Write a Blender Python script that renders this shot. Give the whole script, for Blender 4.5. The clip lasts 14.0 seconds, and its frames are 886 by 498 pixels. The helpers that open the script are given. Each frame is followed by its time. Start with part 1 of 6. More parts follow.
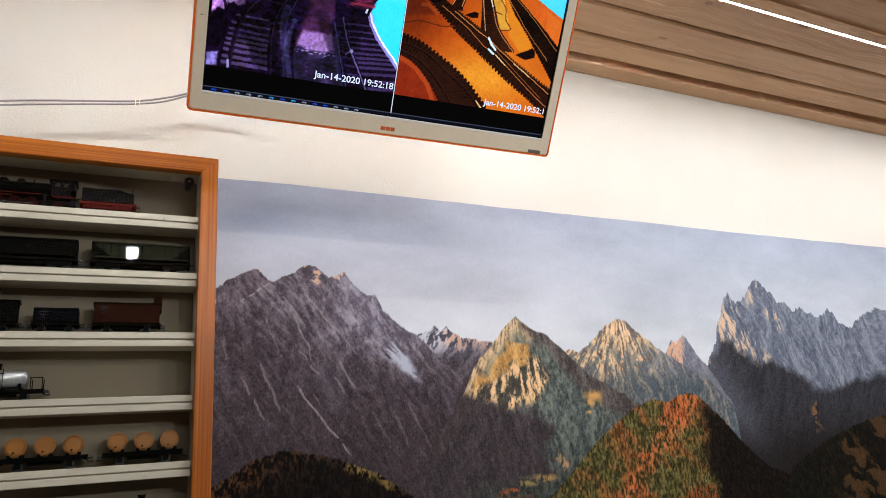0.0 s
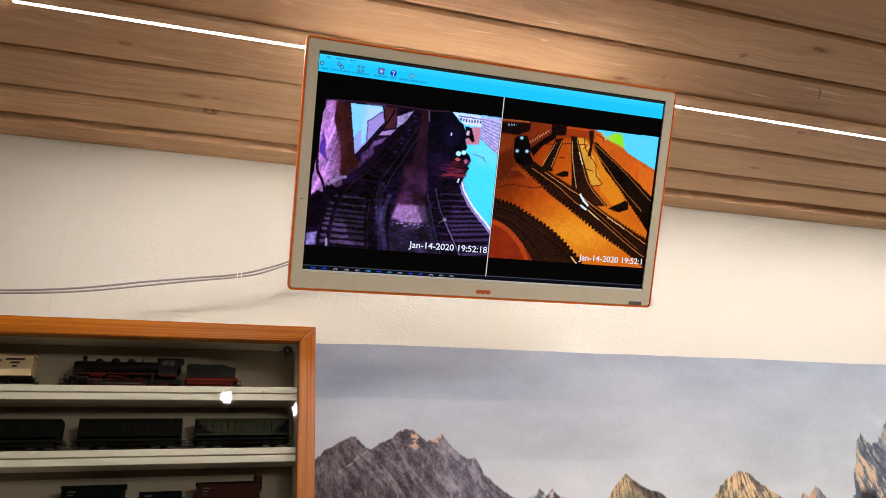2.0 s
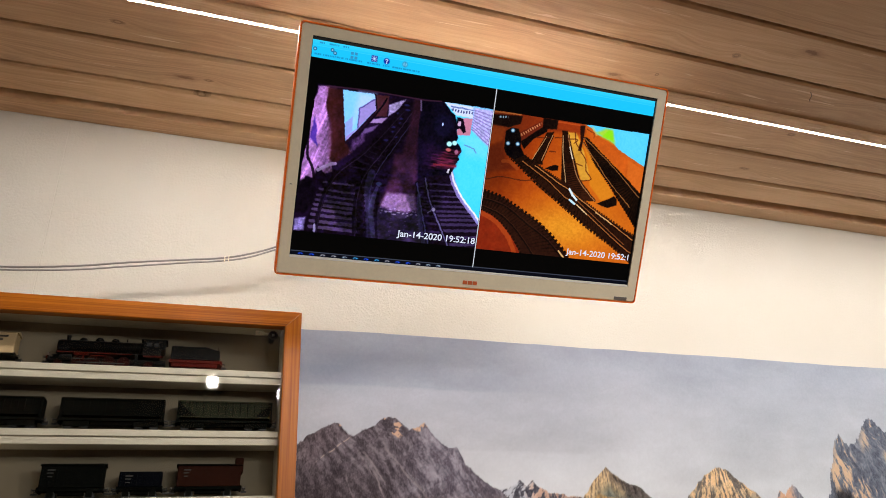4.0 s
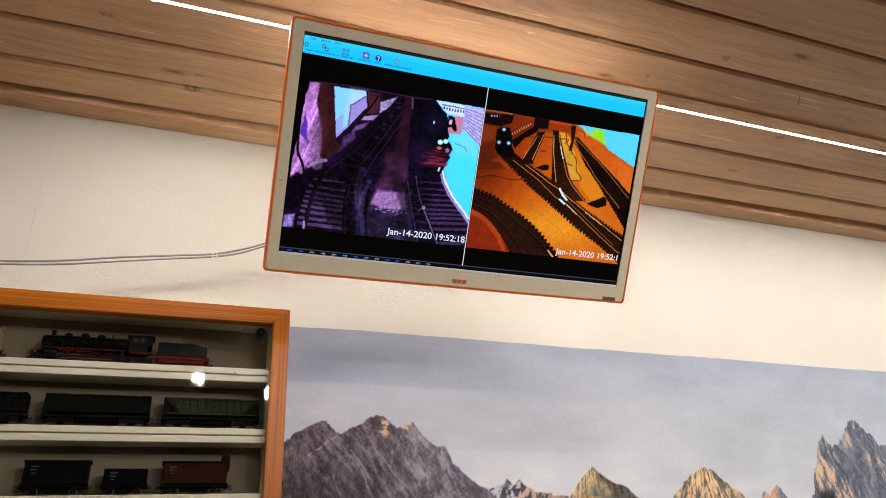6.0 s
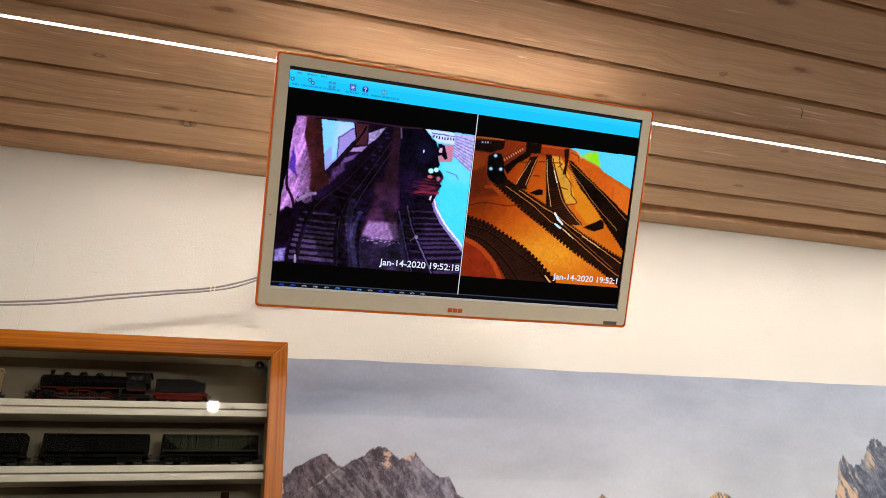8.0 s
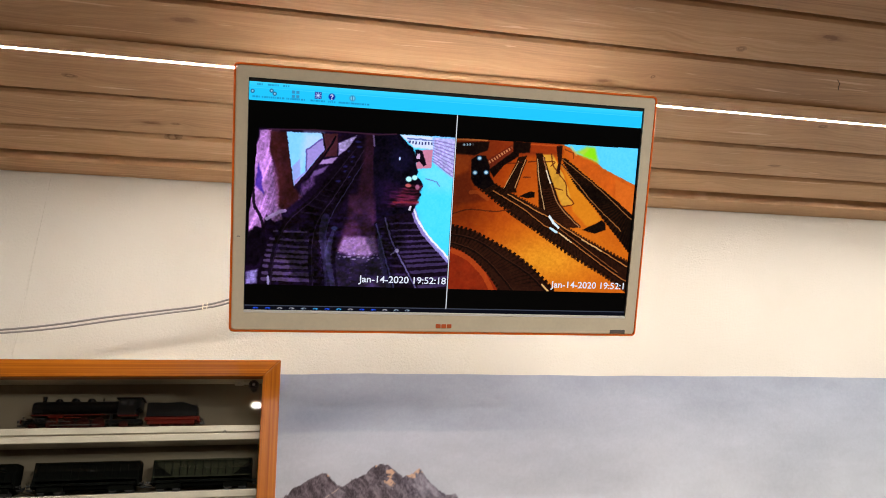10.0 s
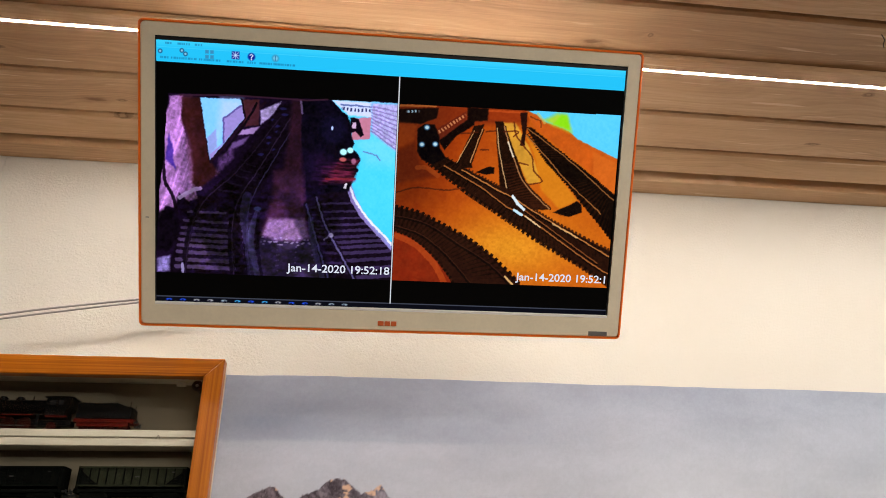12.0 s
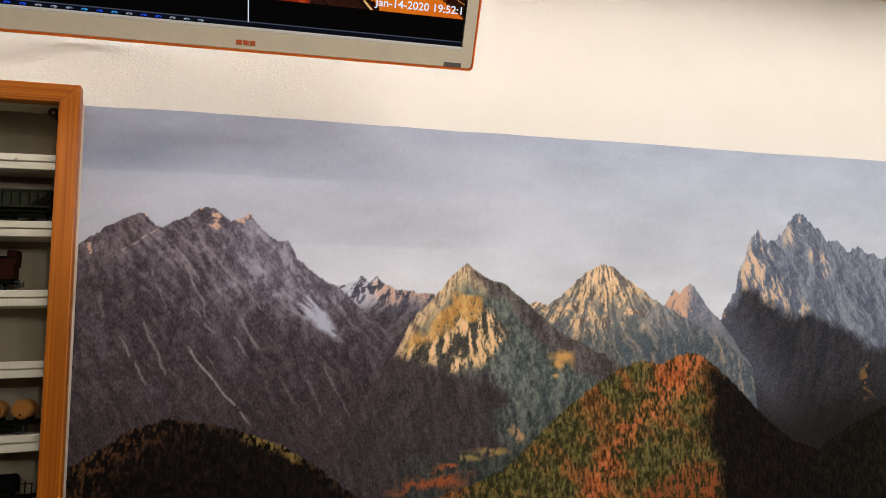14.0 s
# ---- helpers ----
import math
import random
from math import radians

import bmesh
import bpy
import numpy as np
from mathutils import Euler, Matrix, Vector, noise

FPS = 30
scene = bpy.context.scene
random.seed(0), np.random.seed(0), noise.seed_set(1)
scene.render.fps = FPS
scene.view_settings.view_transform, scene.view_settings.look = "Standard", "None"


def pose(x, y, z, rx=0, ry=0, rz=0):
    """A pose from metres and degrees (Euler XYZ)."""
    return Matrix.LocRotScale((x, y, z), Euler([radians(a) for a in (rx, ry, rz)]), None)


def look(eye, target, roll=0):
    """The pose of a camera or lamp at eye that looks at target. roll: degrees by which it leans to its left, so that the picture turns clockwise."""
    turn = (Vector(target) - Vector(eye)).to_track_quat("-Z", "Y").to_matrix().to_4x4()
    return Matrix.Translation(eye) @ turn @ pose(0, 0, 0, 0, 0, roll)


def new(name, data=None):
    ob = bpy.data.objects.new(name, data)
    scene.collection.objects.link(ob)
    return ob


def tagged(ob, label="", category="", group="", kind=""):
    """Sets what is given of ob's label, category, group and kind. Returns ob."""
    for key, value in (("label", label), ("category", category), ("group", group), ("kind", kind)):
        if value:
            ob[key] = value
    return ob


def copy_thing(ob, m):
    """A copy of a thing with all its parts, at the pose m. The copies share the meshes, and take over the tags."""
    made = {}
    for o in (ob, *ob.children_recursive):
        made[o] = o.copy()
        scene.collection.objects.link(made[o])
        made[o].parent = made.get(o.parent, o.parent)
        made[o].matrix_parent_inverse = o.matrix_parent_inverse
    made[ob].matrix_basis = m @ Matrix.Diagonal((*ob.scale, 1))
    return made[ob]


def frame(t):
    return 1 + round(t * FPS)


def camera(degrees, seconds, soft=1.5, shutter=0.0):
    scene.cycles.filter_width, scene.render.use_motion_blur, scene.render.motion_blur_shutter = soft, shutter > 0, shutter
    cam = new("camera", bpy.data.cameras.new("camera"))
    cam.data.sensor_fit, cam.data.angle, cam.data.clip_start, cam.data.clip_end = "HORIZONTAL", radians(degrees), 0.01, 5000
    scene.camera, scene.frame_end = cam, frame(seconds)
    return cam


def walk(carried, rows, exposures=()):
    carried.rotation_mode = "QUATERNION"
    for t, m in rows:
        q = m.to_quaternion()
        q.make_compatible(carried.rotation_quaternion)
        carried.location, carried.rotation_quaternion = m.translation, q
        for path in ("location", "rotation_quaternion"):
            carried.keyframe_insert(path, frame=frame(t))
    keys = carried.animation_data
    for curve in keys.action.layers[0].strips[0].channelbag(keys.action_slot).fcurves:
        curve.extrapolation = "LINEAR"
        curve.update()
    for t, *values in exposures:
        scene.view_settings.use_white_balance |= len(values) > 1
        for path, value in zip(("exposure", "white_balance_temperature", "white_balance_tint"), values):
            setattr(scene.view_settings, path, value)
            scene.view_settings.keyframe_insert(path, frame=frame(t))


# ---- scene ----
cam = camera(66.0, 14.0, soft=0.45)
PATH = [
    (0, (-0.133, -1.133, 1.445), (0.717, 0.583, 2.023), -4.4),
    (0.5, (-0.162, -1.139, 1.489), (0.491, 0.595, 2.241), -5.3),
    (1, (-0.161, -1.144, 1.52), (0.435, 0.546, 2.407), -5.5),
    (1.5, (-0.147, -1.137, 1.523), (0.49, 0.525, 2.436), -6.4),
    (2, (-0.154, -1.129, 1.527), (0.459, 0.549, 2.426), -4.9),
    (2.5, (-0.155, -1.128, 1.525), (0.473, 0.555, 2.405), -4.0),
    (3, (-0.154, -1.13, 1.522), (0.491, 0.552, 2.391), -4.0),
    (3.2, (-0.148, -1.132, 1.521), (0.479, 0.553, 2.397), -3.6),
    (5.5, (-0.154, -1.132, 1.528), (0.519, 0.537, 2.401), -3.1),
    (6, (-0.151, -1.13, 1.523), (0.52, 0.541, 2.394), -3.3),
    (6.5, (-0.149, -1.13, 1.523), (0.528, 0.542, 2.387), -3.2),
    (7, (-0.145, -1.132, 1.524), (0.533, 0.542, 2.383), -2.9),
    (7.5, (-0.133, -1.138, 1.532), (0.564, 0.511, 2.424), -3.1),
    (8, (-0.112, -1.142, 1.542), (0.496, 0.528, 2.459), -4.1),
    (8.2, (-0.106, -1.152, 1.552), (0.465, 0.531, 2.471), -4.5),
    (10.3, (0.058, -1.127, 1.619), (0.44, 0.635, 2.485), -3.0),
    (10.5, (0.096, -1.095, 1.626), (0.43, 0.655, 2.535), -2.5),
    (11, (0.15, -1.044, 1.647), (0.43, 0.715, 2.557), -2.1),
    (11.5, (0.172, -1.034, 1.653), (0.425, 0.733, 2.556), -1.4),
    (12, (0.178, -1.036, 1.644), (0.426, 0.744, 2.522), -0.9),
    (12.5, (0.183, -1.038, 1.621), (0.473, 0.771, 2.423), -1.8),
    (13, (0.194, -1.048, 1.596), (0.581, 0.798, 2.26), -2.7),
    (13.5, (0.203, -1.059, 1.568), (0.682, 0.825, 2.04), -2.3),
    (14, (0.212, -1.064, 1.536), (0.783, 0.825, 1.8625), -2.2),
]
# brighter and bluer for a moment at the start, a little warmer, then darker towards the end
EXPOSURES = [(0, 0.16, 5950, 10), (0.3, 0.06, 6300, 10), (0.6, 0.0, 6450, 10), (1.0, 0.0, 6500, 10), (8.2, 0.0, 6500, 10), (10.5, 0.0, 6650, 10), (11.5, -0.02, 6700, 10), (12.5, -0.12, 6650, 10), (13.5, -0.14, 6450, 10), (14, -0.04, 6350, 10)]
walk(cam, [(t, look(eye, target, roll)) for t, eye, target, roll in PATH], EXPOSURES)

# ---- world and lamps ----
world = bpy.data.worlds.new("world")
scene.world = world
world.use_nodes = True
world.node_tree.nodes["Background"].inputs["Color"].default_value = (0.02, 0.02, 0.022, 1)
world.node_tree.nodes["Background"].inputs["Strength"].default_value = 0.2

CEILING = 2.30          # underside of the planks
LED_Y = -0.320
LED_FROM, LED_TO = -0.45, 2.7
LED_POWER = 398.0       # emission of the light strip
SPOT_WATTS = [6.0, 8.0, 8.0, 11.0, 15.0, 40.0, 42.0]
WARM = (1.0, 0.94, 0.865)
# the first two are known; the other five are added, unseen fill for the television
SPOTS_AND_FILL = [(-0.097, -1.735), (0.19, -1.91), (0.8, -1.5), (1.4, -1.5), (2.1, -1.5), (0.8, -2.7), (1.8, -2.7)]


# ---- small tools ----
def part(name, bm, material, parent=None, label="", smooth=False):
    """Links a bmesh as one mesh object, under a thing or a part."""
    me = bpy.data.meshes.new(name)
    bm.to_mesh(me)
    bm.free()
    if smooth:
        for p in me.polygons:
            p.use_smooth = True
    ob = new(name, me)
    if material:
        me.materials.append(material)
    if parent:
        ob.parent = parent
    if label:
        ob["label"] = label
    return ob


def thing(name, m, label, category, group="", kind=""):
    ob = new(name)
    ob.empty_display_size = 0.02
    ob.matrix_world = m
    return tagged(ob, label, category, group, kind)


def box(bm, x0, x1, y0, y1, z0, z1, bevel=0.0, seg=2):
    """Adds a box between the given planes, with its edges rounded."""
    v = [bm.verts.new((x, y, z)) for x in (x0, x1) for y in (y0, y1) for z in (z0, z1)]
    f = [bm.faces.new([v[i] for i in q]) for q in ((0, 1, 3, 2), (4, 6, 7, 5), (0, 4, 5, 1), (2, 3, 7, 6), (0, 2, 6, 4), (1, 5, 7, 3))]
    if bevel:
        edges = list({e for q in f for e in q.edges})
        bmesh.ops.bevel(bm, geom=edges, offset=bevel, segments=seg, profile=0.5, affect="EDGES")
    return bm


def boxes(*rows, bevel=0.0, seg=2):
    bm = bmesh.new()
    for r in rows:
        box(bm, *r, bevel=bevel, seg=seg)
    bmesh.ops.recalc_face_normals(bm, faces=bm.faces)
    return bm


def rod(bm, a, b, r0, r1=None, n=16):
    """Adds a round bar from a to b."""
    a, b = Vector(a), Vector(b)
    r1 = r0 if r1 is None else r1
    m = Matrix.Translation((a + b) / 2) @ (b - a).to_track_quat("Z", "Y").to_matrix().to_4x4()
    bmesh.ops.create_cone(bm, cap_ends=True, segments=n, radius1=r0, radius2=r1, depth=(b - a).length, matrix=m)
    return bm


def rods(*rows, n=16):
    bm = bmesh.new()
    for r in rows:
        rod(bm, *r, n=n)
    return bm


def prism(outline, y0, y1, bevel=0.0):
    """A plate with an outline in x and z, from y0 to y1."""
    bm = bmesh.new()
    a = [bm.verts.new((x, y0, z)) for x, z in outline]
    b = [bm.verts.new((x, y1, z)) for x, z in outline]
    bm.faces.new(a)
    bm.faces.new(b[::-1])
    for i in range(len(a)):
        bm.faces.new((a[i], b[i], b[(i + 1) % len(a)], a[(i + 1) % len(a)]))
    bmesh.ops.recalc_face_normals(bm, faces=bm.faces)
    if bevel:
        bmesh.ops.bevel(bm, geom=list(bm.edges), offset=bevel, segments=2, profile=0.5, affect="EDGES")
    return bm


# ---- materials ----
def material(name, colour=(0.5, 0.5, 0.5), rough=0.5, metal=0.0):
    m = bpy.data.materials.new(name)
    m.use_nodes = True
    b = m.node_tree.nodes["Principled BSDF"]
    b.inputs["Base Color"].default_value = (*colour, 1)
    b.inputs["Roughness"].default_value = rough
    b.inputs["Metallic"].default_value = metal
    return m, m.node_tree, b


def node(tree, kind, **values):
    n = tree.nodes.new(kind)
    for k, v in values.items():
        n.inputs[k.replace("_", " ")].default_value = v
    return n


def coords(tree, scale=(1, 1, 1), turn=(0, 0, 0), space="Object"):
    c = tree.nodes.new("ShaderNodeTexCoord")
    m = tree.nodes.new("ShaderNodeMapping")
    m.inputs["Scale"].default_value = scale
    m.inputs["Rotation"].default_value = turn
    tree.links.new(c.outputs[space], m.inputs["Vector"])
    return m.outputs["Vector"]


def ramp(tree, fac, stops):
    r = tree.nodes.new("ShaderNodeValToRGB")
    el = r.color_ramp.elements
    while len(el) < len(stops):
        el.new(0.5)
    for e, (p, c) in zip(el, stops):
        e.position, e.color = p, (*c, 1) if len(c) == 3 else c
    tree.links.new(fac, r.inputs["Fac"])
    return r.outputs["Color"]


def noise_tex(tree, vec, scale, detail=4.0, rough=0.55, distort=0.0):
    n = node(tree, "ShaderNodeTexNoise", Scale=scale, Detail=detail, Roughness=rough, Distortion=distort)
    tree.links.new(vec, n.inputs["Vector"])
    return n.outputs["Fac"]


def mix(tree, fac, a, b, mode="MIX"):
    m = tree.nodes.new("ShaderNodeMix")
    m.data_type, m.blend_type = "RGBA", mode
    for s, v in ((0, fac), (6, a), (7, b)):
        if isinstance(v, (int, float)):
            m.inputs[s].default_value = v
        elif isinstance(v, tuple):
            m.inputs[s].default_value = (*v, 1)
        else:
            tree.links.new(v, m.inputs[s])
    return m.outputs[2]


def bump(tree, bsdf, height, strength=0.3, distance=0.001):
    b = node(tree, "ShaderNodeBump", Strength=strength, Distance=distance)
    tree.links.new(height, b.inputs["Height"])
    tree.links.new(b.outputs["Normal"], bsdf.inputs["Normal"])
    return b


def speckled(name, colour, rough=0.5, scale=60.0, amount=0.25, metal=0.0, bumpy=0.1, grit=0.0006, sheen=0.5):
    """A plain surface with faint mottling at two scales."""
    m, t, b = material(name, colour, rough, metal)
    v = coords(t)
    a = noise_tex(t, v, scale, 5)
    c = noise_tex(t, v, scale * 0.13, 3)
    dark = tuple(x * (1 - amount) for x in colour)
    light = tuple(min(1, x * (1 + amount * 0.6)) for x in colour)
    f = mix(t, 0.5, a, c)
    t.links.new(ramp(t, f, [(0.3, dark), (0.7, light)]), b.inputs["Base Color"])
    t.links.new(ramp(t, a, [(0.3, (rough * 0.85,) * 3), (0.7, (min(1, rough * 1.15),) * 3)]), b.inputs["Roughness"])
    b.inputs["Specular IOR Level"].default_value = sheen
    bump(t, b, a, bumpy, grit)
    return m


def wood(name, dark, mid, light, rough, along=(1.2, 40, 40), knots=0.0, knot_colour=(0.1, 0.05, 0.025), random_tone=0.0, ring_part=0.5, sheen=0.35):
    """Sawn softwood with its grain along x."""
    m, t, b = material(name, mid, rough)
    v = coords(t, along)
    if random_tone:
        info = t.nodes.new("ShaderNodeNewGeometry")
        off = t.nodes.new("ShaderNodeVectorMath")
        off.operation = "SCALE"
        comb = t.nodes.new("ShaderNodeCombineXYZ")
        for i in range(3):
            t.links.new(info.outputs["Random Per Island"], comb.inputs[i])
        t.links.new(comb.outputs[0], off.inputs[0])
        off.inputs["Scale"].default_value = 37.0
        add = t.nodes.new("ShaderNodeVectorMath")
        t.links.new(v, add.inputs[0])
        t.links.new(off.outputs[0], add.inputs[1])
        v = add.outputs[0]
    warp = noise_tex(t, v, 0.55, 3, 0.5)
    hair = noise_tex(t, coords(t, tuple(a * 1.8 if a < 5 else a * 9 for a in along)), 1.0, 4, 0.6)
    fine = noise_tex(t, v, 6.0, 6, 0.65, 0.4)
    rings = node(t, "ShaderNodeTexWave", Scale=0.55, Distortion=5.0, Detail=3.0, Detail_Scale=0.7)
    rings.bands_direction = "Y"
    t.links.new(v, rings.inputs["Vector"])
    g = mix(t, 1.0 - ring_part, rings.outputs["Fac"], fine)
    col = ramp(t, g, [(0.15, dark), (0.5, mid), (0.85, light)])
    col = mix(t, 0.35, col, ramp(t, warp, [(0.3, dark), (0.7, light)]))
    col = mix(t, 0.45, col, ramp(t, hair, [(0.36, dark), (0.64, light)]))
    if random_tone:
        tone = ramp(t, info.outputs["Random Per Island"], [(0.0, (1 - random_tone,) * 3), (1.0, (1 + random_tone * 0.0,) * 3)])
        col = mix(t, 1.0, col, tone, "MULTIPLY")
    if knots:
        kv = coords(t, (4.2, 9.5, 9.5))
        vo = node(t, "ShaderNodeTexVoronoi", Scale=1.0, Randomness=1.0)
        vo.voronoi_dimensions = "2D"
        t.links.new(kv, vo.inputs["Vector"])
        wob = noise_tex(t, kv, 9.0, 3)
        s = t.nodes.new("ShaderNodeMath")
        s.operation = "MULTIPLY_ADD"
        t.links.new(wob, s.inputs[0])
        s.inputs[1].default_value = 0.09
        t.links.new(vo.outputs["Distance"], s.inputs[2])
        k = ramp(t, s.outputs[0], [(0.055, (knots,) * 3), (0.075, (knots * 0.6,) * 3), (0.085, (knots * 0.25,) * 3), (0.125, (0, 0, 0))])
        col = mix(t, k, col, knot_colour)
    t.links.new(col, b.inputs["Base Color"])
    t.links.new(ramp(t, fine, [(0.2, (rough * 0.8,) * 3), (0.8, (min(1, rough * 1.2),) * 3)]), b.inputs["Roughness"])
    b.inputs["Specular IOR Level"].default_value = sheen
    bump(t, b, g, 0.25, 0.0006)
    return m


def maths(tree, op, a, b=0.0, c=0.0):
    n = tree.nodes.new("ShaderNodeMath")
    n.operation = op
    for i, x in enumerate((a, b, c)):
        if isinstance(x, (int, float)):
            n.inputs[i].default_value = x
        else:
            tree.links.new(x, n.inputs[i])
    return n.outputs[0]


BOARD_KNOTS = [(-0.315, -0.262, 0.011, 0.006), (-0.214, -0.2235, 0.02, 0.005), (-0.182, -0.161, 0.009, 0.004), (-0.192, -0.1195, 0.015, 0.006), (0.662, -0.459, 0.010, 0.006),
               (0.557, -0.38, 0.004, 0.005), (0.939, -0.296, 0.011, 0.006), (0.933, -0.165, 0.016, 0.004)]


def planed_boards():
    """Limewashed spruce boards along x: fine year rings that arch here and there, hair-fine pores and small crisp knots."""
    m, t, b = material("limewashed_pine", (0.6, 0.35, 0.18), 0.5)
    geo = t.nodes.new("ShaderNodeNewGeometry")
    island = geo.outputs["Random Per Island"]
    sep = t.nodes.new("ShaderNodeSeparateXYZ")
    t.links.new(coords(t), sep.inputs[0])
    x, y = sep.outputs[0], sep.outputs[1]
    here = x
    x = maths(t, "MULTIPLY_ADD", island, 23.0, x)

    def place(fx, fy):
        c = t.nodes.new("ShaderNodeCombineXYZ")
        t.links.new(maths(t, "MULTIPLY", x, fx), c.inputs[0])
        t.links.new(maths(t, "MULTIPLY", y, fy), c.inputs[1])
        return c.outputs[0]

    # knots push the year rings aside
    cell = node(t, "ShaderNodeTexVoronoi", Scale=1.0, Randomness=0.9)
    cell.voronoi_dimensions = "2D"
    t.links.new(place(3.1, 9.6), cell.inputs["Vector"])
    rag = noise_tex(t, place(60, 150), 1.0, 3)
    knot = maths(t, "MULTIPLY_ADD", rag, 0.1, cell.outputs["Distance"])
    tint = t.nodes.new("ShaderNodeSeparateColor")
    t.links.new(cell.outputs["Color"], tint.inputs[0])
    knot = maths(t, "ADD", knot, maths(t, "MULTIPLY", maths(t, "GREATER_THAN", tint.outputs[0], 0.25), 0.3))
    knot = maths(t, "ADD", knot, maths(t, "MULTIPLY", tint.outputs[1], 0.03))
    # the larger knots: place along and across the boards, half length, half width
    near = None
    for kx, ky, rx, ry in BOARD_KNOTS:
        dx = maths(t, "MULTIPLY", maths(t, "SUBTRACT", here, kx), 1 / rx)
        dy = maths(t, "MULTIPLY", maths(t, "SUBTRACT", y, ky), 1 / ry)
        d = maths(t, "SQRT", maths(t, "ADD", maths(t, "MULTIPLY", dx, dx), maths(t, "MULTIPLY", dy, dy)))
        near = d if near is None else maths(t, "MINIMUM", near, d)
    big = maths(t, "MULTIPLY_ADD", noise_tex(t, place(90, 220), 1.0, 3), 0.9, maths(t, "ADD", near, -0.45))
    bulge = maths(t, "POWER", 2.718, maths(t, "MULTIPLY", cell.outputs["Distance"], -6.0))
    bulge = maths(t, "MULTIPLY_ADD", maths(t, "POWER", 2.718, maths(t, "MULTIPLY", near, -0.7)), 0.8, bulge)
    drift = noise_tex(t, place(2.2, 9.0), 1.0, 4, 0.55)
    s = maths(t, "MULTIPLY_ADD", drift, 0.09, y)
    s = maths(t, "MULTIPLY_ADD", bulge, 0.018, s)
    rings = maths(t, "SINE", maths(t, "MULTIPLY", s, 800.0))
    coarse = maths(t, "SINE", maths(t, "MULTIPLY", s, 270.0))
    strength = ramp(t, noise_tex(t, place(1.1, 14.0), 1.0, 2), [(0.35, (0.12,) * 3), (0.68, (1, 1, 1))])
    pores = noise_tex(t, place(9.0, 520.0), 1.0, 4, 0.65)
    cloud = noise_tex(t, place(1.4, 11.0), 1.0, 4, 0.55)
    g = maths(t, "MULTIPLY_ADD", maths(t, "MULTIPLY", rings, strength), 0.075, 0.5)
    g = maths(t, "MULTIPLY_ADD", maths(t, "MULTIPLY", coarse, strength), 0.07, g)
    g = maths(t, "ADD", g, maths(t, "MULTIPLY_ADD", pores, 0.55, -0.275))
    g = maths(t, "ADD", g, maths(t, "MULTIPLY_ADD", cloud, 0.8, -0.4))
    col = ramp(t, g, [(0.1, (0.35, 0.2, 0.102)), (0.5, (0.6, 0.38, 0.215)), (0.9, (0.78, 0.55, 0.345))])
    tone = ramp(t, island, [(0.0, (0.82, 0.8, 0.78)), (0.5, (1, 1, 1)), (1.0, (0.9, 0.9, 0.92))])
    col = mix(t, 1.0, col, tone, "MULTIPLY")
    # thin pale streaks where the wash has stayed in scratches
    scratch = ramp(t, noise_tex(t, place(7.0, 130.0), 1.0, 2, 0.5, 0.6), [(0.66, (0, 0, 0)), (0.72, (0.55,) * 3)])
    col = mix(t, scratch, col, (0.82, 0.62, 0.42))
    k = ramp(t, knot, [(0.085, (0.8,) * 3), (0.1, (0.5,) * 3), (0.115, (0.22,) * 3), (0.17, (0, 0, 0))])
    col = mix(t, k, col, (0.17, 0.075, 0.03))
    k = ramp(t, big, [(0.25, (0.3,) * 3), (0.45, (0.75,) * 3), (0.7, (0.45,) * 3), (0.95, (0.3,) * 3), (1.5, (0, 0, 0))])
    col = mix(t, k, col, (0.16, 0.085, 0.042))
    t.links.new(col, b.inputs["Base Color"])
    t.links.new(ramp(t, pores, [(0.3, (0.42,) * 3), (0.7, (0.6,) * 3)]), b.inputs["Roughness"])
    b.inputs["Specular IOR Level"].default_value = 0.35
    bump(t, b, g, 0.35, 0.0006)
    return m


def glow(name, colour, strength):
    m = bpy.data.materials.new(name)
    m.use_nodes = True
    t = m.node_tree
    t.nodes.remove(t.nodes["Principled BSDF"])
    e = t.nodes.new("ShaderNodeEmission")
    e.inputs["Color"].default_value = (*colour, 1)
    e.inputs["Strength"].default_value = strength
    t.links.new(e.outputs[0], t.nodes["Material Output"].inputs["Surface"])
    return m


def plaster():
    """White woodchip wallpaper, painted over."""
    m, t, b = material("painted_wallpaper", (0.8, 0.77, 0.72), 0.85)
    v = coords(t)
    chips = noise_tex(t, v, 260, 4, 0.6)
    lumps = noise_tex(t, v, 45, 3, 0.5)
    tone = noise_tex(t, v, 2.3, 3, 0.5)
    t.links.new(ramp(t, tone, [(0.3, (0.62, 0.585, 0.525)), (0.7, (0.66, 0.632, 0.58))]), b.inputs["Base Color"])
    bump(t, b, mix(t, 0.45, chips, lumps), 0.50, 0.003)
    return m


WALL = plaster()
# unseen floor, kept pale so that it bounces light up to the television
FLOOR = wood("pale_bounce_floorboards", (0.36, 0.29, 0.22), (0.45, 0.37, 0.29), (0.53, 0.45, 0.36), 0.5)
PLANK = planed_boards()
DARK_WOOD = wood("dark_brown_wood", (0.04, 0.027, 0.018), (0.06, 0.04, 0.027), (0.08, 0.054, 0.036), 0.7, (1.0, 20, 20))
PINE = wood("varnished_orange_pine", (0.17, 0.032, 0.0013), (0.43, 0.117, 0.0045), (0.57, 0.187, 0.011), 0.33, (1.2, 60, 60))
PINE_UP = wood("varnished_orange_pine_upright", (0.17, 0.032, 0.0013), (0.43, 0.117, 0.0045), (0.57, 0.187, 0.011), 0.33, (24, 24, 1.0), ring_part=0.35)
